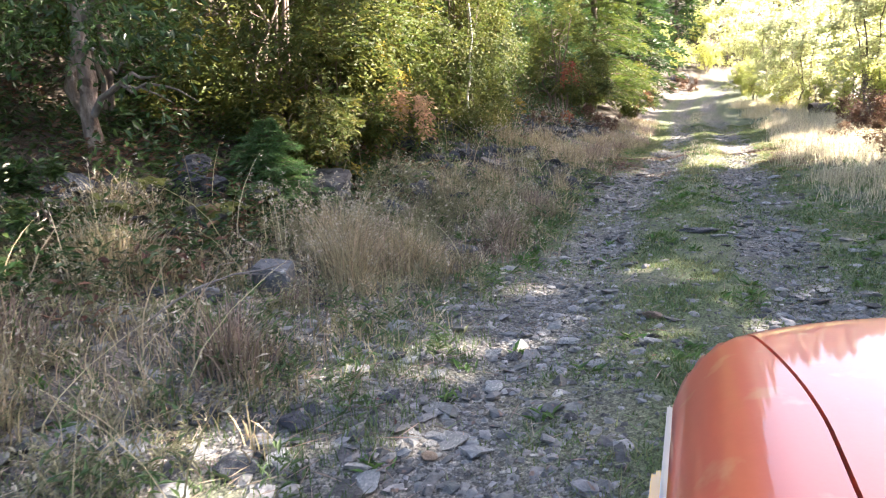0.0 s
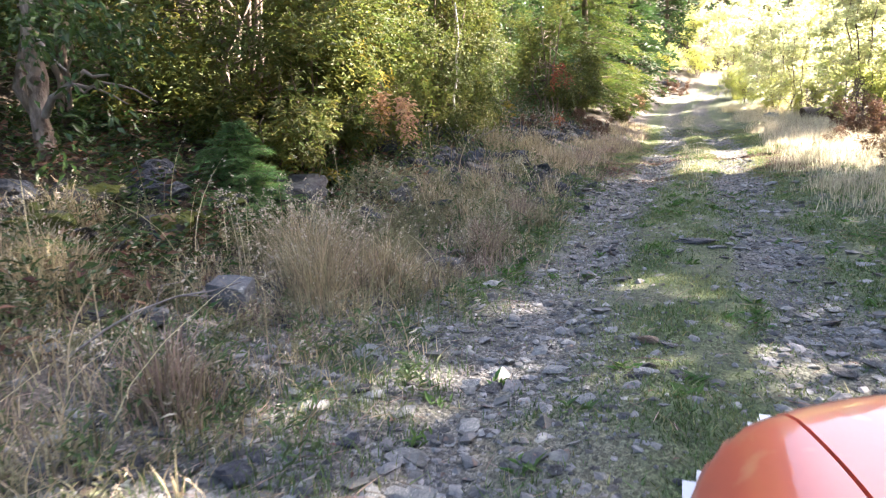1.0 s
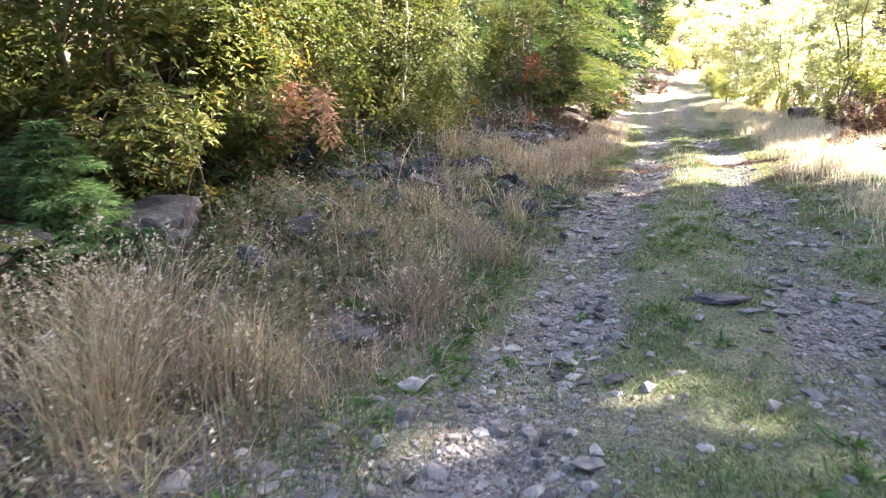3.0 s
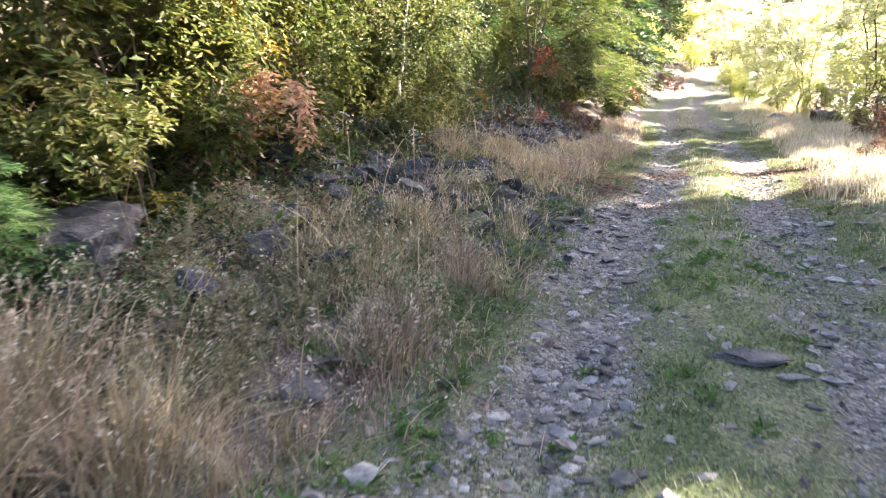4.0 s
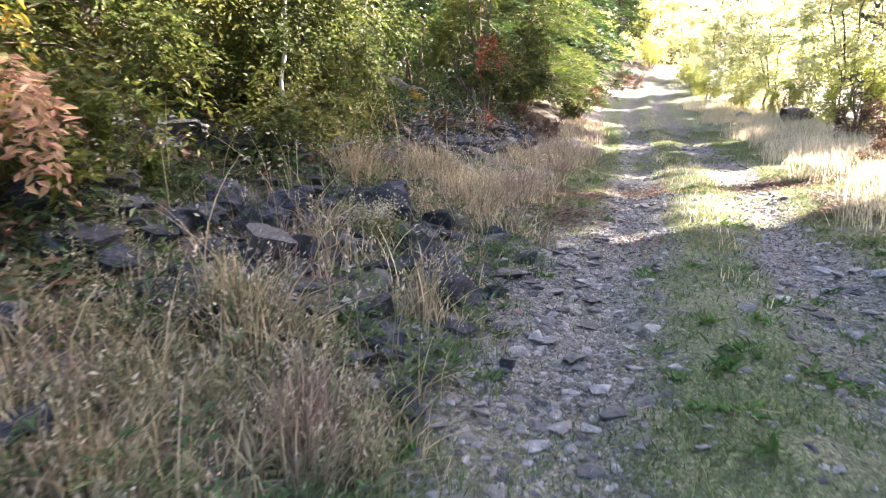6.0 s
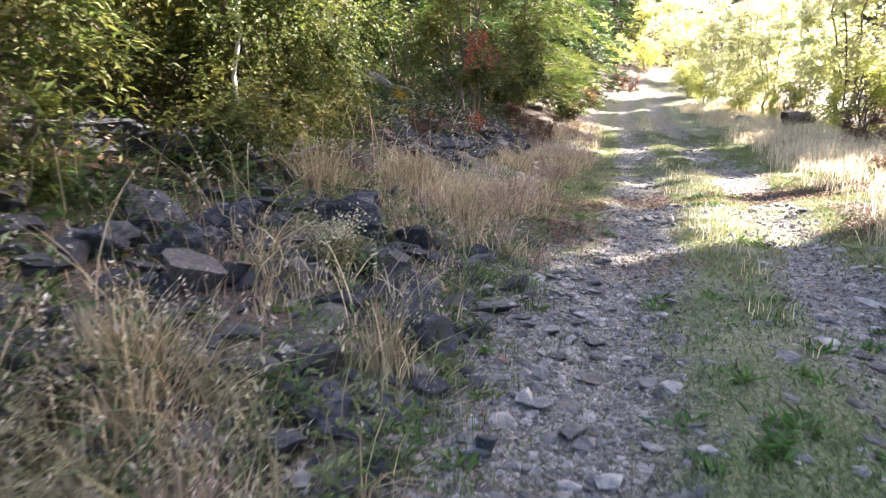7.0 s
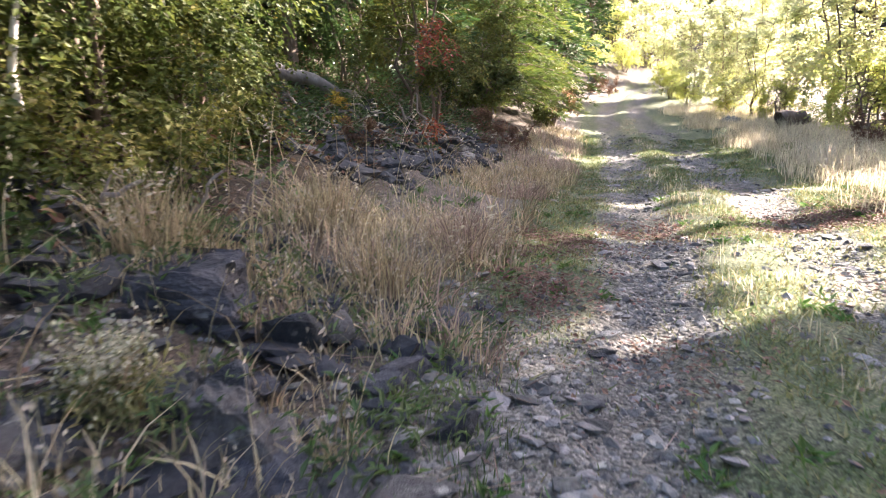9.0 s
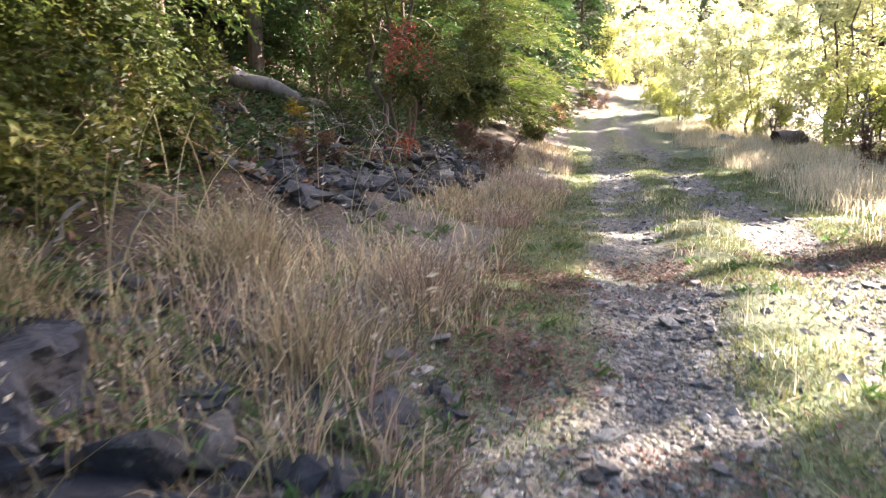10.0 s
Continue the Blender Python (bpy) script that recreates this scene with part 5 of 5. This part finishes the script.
# trees added on the open side, so that their shade lies across the track
rng = np.random.default_rng(55)
shade = conifer("fir", 10.0, -3.5, 15.0, 3.3, M_NEEDLE, "tall fir added on the open side to shade the track", 26, 7, 0.04, 0.50, group="shade firs", density=10)
for k, (x, y, s) in enumerate([(10.2, -0.6, 0.92), (9.8, 2.2, 0.86), (10.3, 5.0, 0.92), (9.9, 7.6, 0.88), (10.2, 10.3, 0.92), (9.7, 12.1, 0.86), (10.1, 15.9, 0.88), (9.3, 14.4, 0.52), (9.4, 13.0, 0.54), (10.3, 17.4, 0.62), (10.4, 18.9, 0.5),
                               (10.4, 26.8, 0.60), (10.0, 28.0, 0.72), (10.5, 29.2, 0.66), (10.4, 30.2, 0.74), (10.6, 31.8, 0.68), (11.6, 36.8, 0.95), (13.6, 0.5, 1.12), (13.9, 4.5, 1.1), (13.5, 8.5, 1.14), (14.0, 12.4, 1.12), (13.6, 18.9, 1.14), (13.7, 2.5, 1.0), (13.8, 10.4, 1.0), (13.6, 13.9, 1.02)]):
    ob = copy_thing(shade, pose(x, y, float(height(x, y)), 0, 0, 65 * k))
    ob.scale = (s, s, s)
# added pines: high crowns shade the bank and let sun patches through below
pine = conifer("pine", 10.6, 20.5, 12.4, 5.2, M_NEEDLE, "tall high-crowned pine added on the open side to shape the shade", 9, 10, 0.77, 0.66, group="high-crowned pines", droop=0.1, density=20, trunk_r=0.17)
# x, y, height and width of the high-crowned pines: along the verge, behind them, and on the slope
PINES_NEAR = [(10.4, 18.6, 0.89, 0.9), (11, 23.2, 1.03, 0.38), (11, 20.4, 0.76, 0.36), (11.1, 19.2, 0.72, 0.36), (10.5, 14.05, 1, 0.5), (10.8, 14.7, 0.74, 0.12), (11.1, 24.75, 0.76, 0.14), (10.5, 33.5, 1.05, 0.8), (10.5, 36, 1.05, 0.8), (9.6, 26.6, 1, 0.7), (10.7, 21.9, 0.94, 0.5), (9.6, 28.4, 1, 0.8), (9.6, 30.9, 1.02, 0.8), (10.8, 24.6, 1.06, 0.22)]
PINES_MID = [(11.2, 25.3, 1.04, 0.42), (11.8, 29.8, 1.03, 0.5), (11.4, 21.6, 0.8, 0.22), (11.5, 22.3, 0.8, 0.15), (11.45, 22.5, 0.78, 0.1), (11.3, 21.9, 0.93, 0.22), (11.7, 30.6, 1.05, 0.5), (11.3, 28.7, 1.05, 0.42), (11.3, 27.7, 0.76, 0.18), (11.3, 28.6, 0.74, 0.34), (11.8, 33.4, 1.2, 0.45), (12, 35.8, 1.2, 0.45), (11.2, 31.6, 0.76, 0.24)]
PINES_FAR = [(13.6, 18.6, 1.3, 0.32), (13.8, 22.4, 1.05, 0.5), (13.7, 25.8, 1.17, 0.4), (13.3, 19.8, 1.35, 0.32), (13.5, 20.9, 1.55, 0.34), (13.8, 24, 1.25, 0.34), (13.9, 28.4, 1.2, 0.4), (16, 39.5, 1.15, 0.8), (16.3, 43.5, 1.18, 0.8), (16, 47.5, 1.15, 0.8), (16.6, 51.5, 1.2, 0.8), (16, 55.5, 1.15, 0.8), (16.4, 59, 1.2, 0.8)]
for k, (x, y, s, w) in enumerate(PINES_NEAR + PINES_MID + PINES_FAR):
    ob = copy_thing(pine, pose(x, y, float(height(x, y)), 0, 0, 65 * k))
    ob.scale = (w, w, s)
pine.scale = (1.0, 1.0, 0.96)

rng = np.random.default_rng(56)
# far wooded hill
fx, fy = sample(3600, -150, 230, 128, 380, lambda x, y: 0.6 + 0 * x, 1.4)
base = np.stack([fx, fy, height(fx, fy)], -1)
pcs = []
tall = rng.uniform(9, 17, len(fx))
for tier in range(5):
    s = tier / 5
    n = 9
    for a in range(n):
        ang = 6.283 * a / n + rng.uniform(-0.3, 0.3, len(fx))
        dirn = np.stack([np.cos(ang), np.sin(ang), np.zeros(len(fx))], -1)
        top = base + np.array([0, 0, 1.0]) * (tall * (0.30 + 0.75 * s))[:, None]
        L = tall * 0.26 * (1 - 0.8 * s) * rng.uniform(0.6, 1.2, len(fx))
        tip = top + dirn * L[:, None] - np.array([0, 0, 1.0]) * (tall * 0.22)[:, None]
        w = np.cross(dirn, [0, 0, 1.0]) * (L * 0.38)[:, None]
        v = np.stack([top, tip - w, tip + w], 1).reshape(-1, 3)
        pcs.append((v, np.arange(len(v)).reshape(-1, 3)))
v, f = join(pcs)
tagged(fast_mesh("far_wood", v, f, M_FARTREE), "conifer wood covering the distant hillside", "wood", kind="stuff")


# ---------------------------------------------------------------- dead wood and the white-flowered plant
def stick(x, y, dx, dy, dz, r, label, lift=0.05, mat=M_DEAD, forks=2, name="branch", group=""):
    e = thing(name, x, y, label, "branch", group, lift)
    a, b = np.zeros(3), np.array([dx, dy, dz])
    st = bent(a, b, 0.03, 8, 0.03 * float(np.linalg.norm(b)))
    fast_mesh("stem", *tube(st, np.linspace(r, r * 0.45, 8), 7), mat, e, smooth=True)
    for k in range(forks):
        j = st[3 + k * 2 % 4]
        q = j + unit(b + rng.normal(0, 0.5, 3) * np.linalg.norm(b)) * np.linalg.norm(b) * 0.35
        fast_mesh("fork", *tube(bent(j, q, 0.02, 5, 0.02), np.linspace(r * 0.5, r * 0.15, 5), 5), mat, e, smooth=True)
    return e


stick(-3.6, 18.6, 1.1, 0.7, -0.25, 0.024, "fallen pale branch lying over the rubble heap", 0.12)
stick(-3.9, 18.1, 1.2, 0.2, -0.35, 0.02, "fallen grey branch lying over the rubble heap", 0.15)
stick(-2.7, 19.3, -0.2, 0.1, 0.85, 0.022, "thin dead stem standing in the rubble", 0.0)
stick(-2.75, 20.4, 0.3, -0.4, -0.05, 0.025, "short broken branch on the rubble", 0.2)
for k in range(5):
    stick(float(rng.uniform(-4.2, -2.6)), float(rng.uniform(17.6, 22)), float(rng.normal(0.2, 0.4)), float(rng.normal(0, 0.4)), float(rng.uniform(-0.2, 0.12)), float(rng.uniform(0.008, 0.018)), "dead grey branch in the brush pile", 0.08, group="brush pile")
rock(-0.6, 58.5, 1.1, (1.0, 0.9, 0.9), 0.4, M_ROCK, "bluish boulder at the bend of the track", 2)
stick(-5.25, 20.1, 1.15, 0.45, -0.50, 0.13, "fallen grey log leaning down the slope", 0.28, M_DEAD, 0, "log")
for k in range(6):
    stick(float(rng.uniform(-4.6, -2.7)), float(rng.uniform(17.2, 20.5)), float(rng.normal(0.25, 0.5)), float(rng.normal(0, 0.5)), float(rng.uniform(-0.15, 0.25)), float(rng.uniform(0.010, 0.022)), "dead branch lying over the rubble heap", 0.2, group="dead branches")
stick(-2.9, 14.4, 0.25, 0.1, 0.35, 0.018, "broken pale stick leaning in the grass", 0.0, forks=0)
stick(-2.75, 14.75, 0.2, 0.05, 0.32, 0.014, "broken pale stick leaning in the grass", 0.0, forks=0)
stick(-3.05, 13.9, 0.35, 0.0, 0.22, 0.02, "broken pale stick leaning in the grass", 0.0, forks=1)
stick(-3.4, 4.6, 0.6, 0.4, 0.5, 0.008, "thin bleached twig in the verge", 0.0, forks=3)
stick(-2.7, 5.7, 0.75, 0.6, 0.28, 0.008, "thin bleached twig in the verge", 0.0, forks=2)
stick(4.55, 32.2, 0.9, 0.4, 0.04, 0.30, "dark brown log end lying in the grass", 0.22, M_BARK, 0, "log")

weed = thing("dry_weed", -2.2, 12.15, "dead pale weed with long branching stems over the rocks", "plant")
pcs = []
for k in range(11):
    a, L = rng.uniform(-0.6, 3.4), rng.uniform(0.4, 0.75)
    st = bent((rng.normal(0, 0.04), rng.normal(0, 0.04), -0.05), (L * math.cos(a) * 0.7, L * math.sin(a) * 0.5, L * rng.uniform(0.45, 0.95)), 0.10, 7, 0.02)
    pcs.append(tube(st, np.linspace(0.0045, 0.002, 7), 5))
    for j in range(5):
        b = st[2 + j % 5]
        pcs.append(tube(bent(b, b + unit(np.array([math.cos(a), math.sin(a), 0.5]) + rng.normal(0, 0.6, 3)) * rng.uniform(0.08, 0.24), 0.02, 4, 0.008), np.linspace(0.002, 0.001, 4), 4))
fast_mesh("stem", *join(pcs), M_DRY, weed)

plant = thing("flowering_plant", -2.14, 12.91, "dried white-flowered plant growing between dark rocks", "plant", dz=-0.10)
cc = rng.normal((0, 0, 0.24), (0.085, 0.075, 0.06), (46, 3))
pcs = [tube(bent((rng.normal(0, 0.04), rng.normal(0, 0.04), 0), q, 0.05, 5, 0.02), np.linspace(0.006, 0.002, 5), 4) for q in cc]
fast_mesh("framework", *join(pcs), M_DRY, plant)
k = np.repeat(np.arange(46), 22)
p = cc[k] + rng.normal(0, 0.035, (len(k), 3)) + [0, 0, 0.03]
fast_mesh("flower_head", *leaves(p, rng.normal(size=p.shape), rng.normal(size=p.shape), 0.021, 0.015), M_FLOWER, plant)["kind"] = "stuff"
p = cc[k] * [0.9, 0.9, 0.7] + rng.normal(0, 0.06, (len(k), 3))
fast_mesh("foliage", *leaves(p, rng.normal(size=p.shape) - [0, 0, 0.4], rng.normal(size=p.shape), 0.05, 0.012), M_STRAWGREEN, plant)


# ---------------------------------------------------------------- the red pickup
def paint(name, colour, rough=0.3, metal=0.0, coat=1.0, bump=0.02, stains=None):
    return material(name, [colour, tuple(c * 1.15 for c in colour)], scale=5, rough=rough, bump=bump, bump_scale=90, spread=0.0, source="object", metal=metal, coat=coat, hue=0.0, stains=stains)


# Mottled faded red, lifted towards orange in place of sun on the bonnet.
M_PAINT = paint("faded_red_paint", (0.74, 0.155, 0.085), 0.38, stains=((0.80, 0.27, 0.14), 9, 0.60))
M_CHROME = paint("dull_chrome", (0.36, 0.36, 0.37), 0.3, 1.0, 0.0)
M_TRIM = paint("yellowed_trim", (0.50, 0.46, 0.38), 0.6, 0.0, 0.0)
M_RUBBER = paint("black_rubber", (0.02, 0.02, 0.02), 0.8, 0.0, 0.0, 0.3)
M_AMBER = paint("amber_lens", (0.75, 0.38, 0.02), 0.2)
M_GLASS = paint("dark_window_glass", (0.02, 0.022, 0.025), 0.05)
M_LAMP = paint("clear_lamp_glass", (0.6, 0.6, 0.58), 0.1)

truck = new("pickup_truck")
truck.location = (0.225, 3.50, float(height(0.19, 4.0)))
tagged(truck, "faded red pickup truck standing on the stony track", "truck")
WIDE, COWL, TOP = 1.62, -0.32, 0.862


def nose(u):
    return 1.02 + 0.46 * np.clip(1 - np.abs(1 - u / (WIDE / 2)) ** 2.6, 0, 1) ** 0.5


def skin(u, v):
    """The height of the bonnet and wings above the ground."""
    e = np.minimum(np.minimum(u, WIDE - u), (nose(u) - v) * 0.75)
    return TOP + 0.035 * (1 - ((u - WIDE / 2) / (WIDE / 2)) ** 2) - 0.13 * np.clip(1 - e / 0.17, 0, 1) ** 2.4 - 0.03 * np.clip(v / 1.4, 0, 1) ** 2


def seam(b):
    return 0.215 - 0.12 * np.clip((b - 0.6) / 0.4, 0, 1) ** 1.7


def panel(name, left, right, columns, label):
    b = np.linspace(0, 1, 42)[:, None]
    s = np.linspace(0, 1, columns)[None, :]
    s = s * s * (3 - 2 * s) if columns > 20 else s
    u = left(b) + (right(b) - left(b)) * s
    v = COWL + b * (nose(u) - COWL)
    top = np.stack([u, v, skin(u, v)], -1).reshape(-1, 3)
    low = top - [0, 0, 0.02]
    i, j = np.meshgrid(np.arange(41), np.arange(columns - 1), indexing="ij")
    q = (i * columns + j).ravel()
    f = np.stack([q, q + 1, q + columns + 1, q + columns], 1)
    n = 42 * columns
    ring = np.concatenate([np.arange(columns), np.arange(1, 42) * columns + columns - 1, 41 * columns + np.arange(columns - 2, -1, -1), np.arange(40, 0, -1) * columns])
    m = len(ring)
    k = np.arange(m)
    rim = np.stack([k, k + m, (k + 1) % m + m, (k + 1) % m], 1) + 2 * n
    return tagged(fast_mesh(name, np.concatenate([top, low, top[ring], low[ring]]), np.concatenate([f, f[:, ::-1] + n, rim]), M_PAINT, truck, smooth=True), label)


panel("wing", lambda b: 0 * b, lambda b: seam(b), 16, "")
panel("bonnet", lambda b: seam(b) + 0.006, lambda b: WIDE - seam(b) - 0.006, 44, "")
panel("wing", lambda b: WIDE - seam(b), lambda b: WIDE + 0 * b, 16, "")


def box(name, lo, hi, mat, parent, bevel=0.02, label="", top=None):
    bm = bmesh.new()
    bmesh.ops.create_cube(bm, size=1)
    for v in bm.verts:
        v.co = Vector([(lo[i] + hi[i]) / 2 + v.co[i] * (hi[i] - lo[i]) for i in range(3)])
        if top and v.co.z > (lo[2] + hi[2]) / 2:
            v.co.x += top[0] if v.co.x < (lo[0] + hi[0]) / 2 else -top[0]
            v.co.y += -top[1] if v.co.y > (lo[1] + hi[1]) / 2 else top[2]
    bmesh.ops.bevel(bm, geom=bm.edges, offset=bevel, segments=2, affect="EDGES")
    return part(name, bm, mat, parent, label)


# under the bonnet and the nose
uu = np.linspace(0.0, WIDE, 60)
edge = np.concatenate([[[0.0, COWL]], np.stack([uu, nose(uu) - 0.004], -1), [[WIDE, COWL]]])
up = np.concatenate([np.stack([edge[:, 0], edge[:, 1], np.full(len(edge), 0.42)], -1), np.stack([edge[:, 0], edge[:, 1], skin(edge[:, 0], edge[:, 1]) - 0.004], -1)])
k = np.arange(len(edge) - 1)
fast_mesh("side_skirt", up, np.stack([k, k + 1, k + 1 + len(edge), k + len(edge)], 1), M_PAINT, truck, smooth=True)
box("engine_bay", (0.06, -0.3, 0.40), (WIDE - 0.06, 0.95, 0.72), M_RUBBER, truck)
box("trim_strip", (-0.006, -0.2, 0.735), (0.004, 0.99, 0.748), M_TRIM, truck, 0.004, "yellowed side moulding")
box("side_marker", (-0.024, 0.66, 0.66), (0.004, 0.80, 0.72), M_AMBER, truck, 0.008, "amber side marker lamp")
box("bumper", (0.0, 1.30, 0.36), (WIDE, 1.58, 0.50), M_CHROME, truck, 0.03, "chrome bumper")
box("cab", (0.02, -1.9, 0.42), (WIDE - 0.02, COWL - 0.01, 0.90), M_PAINT, truck, 0.04)
box("cab_roof", (0.14, -1.85, 0.90), (WIDE - 0.14, COWL - 0.10, 1.48), M_GLASS, truck, 0.05, "dark-glazed cab", top=(0.12, 0.55, 0.1))
box("bed", (0.02, -3.6, 0.45), (WIDE - 0.02, -1.93, 0.95), M_PAINT, truck, 0.03)
SIZE = 1.15
grow = Matrix.Translation((0.024, -0.09, 1.37)) @ Matrix.Scale(SIZE, 4) @ Matrix.Translation((-0.024, 0.09, -1.37))
for ux in (0.12, WIDE - 0.34):
    box("headlight", (ux, 1.30, 0.55), (ux + 0.22, 1.47, 0.70), M_LAMP, truck, 0.02, "clear headlight")
for ob in truck.children:
    ob.data.transform(grow)
for ux in (0.03, WIDE * SIZE - 0.23):
    for vy in (0.53, -3.0):
        bm = bmesh.new()
        bmesh.ops.create_cone(bm, segments=32, radius1=0.33, radius2=0.33, depth=0.2, cap_ends=True)
        bmesh.ops.bevel(bm, geom=[e for e in bm.edges if not e.is_manifold or len({f.normal.to_tuple(1) for f in e.link_faces}) == 2 and e.calc_face_angle(0) > 1], offset=0.04, segments=2, affect="EDGES")
        bmesh.ops.rotate(bm, verts=bm.verts, cent=(0, 0, 0), matrix=Matrix.Rotation(radians(90), 3, "Y"))
        bmesh.ops.translate(bm, verts=bm.verts, vec=(ux + 0.1, vy, 0.33))
        tyre = part("wheel", bm, M_RUBBER, truck)
        bm = bmesh.new()
        bmesh.ops.create_cone(bm, segments=24, radius1=0.19, radius2=0.17, depth=0.215, cap_ends=True)
        bmesh.ops.rotate(bm, verts=bm.verts, cent=(0, 0, 0), matrix=Matrix.Rotation(radians(90), 3, "Y"))
        bmesh.ops.translate(bm, verts=bm.verts, vec=(ux + 0.1, vy, 0.33))
        part("rim", bm, M_CHROME, tyre)
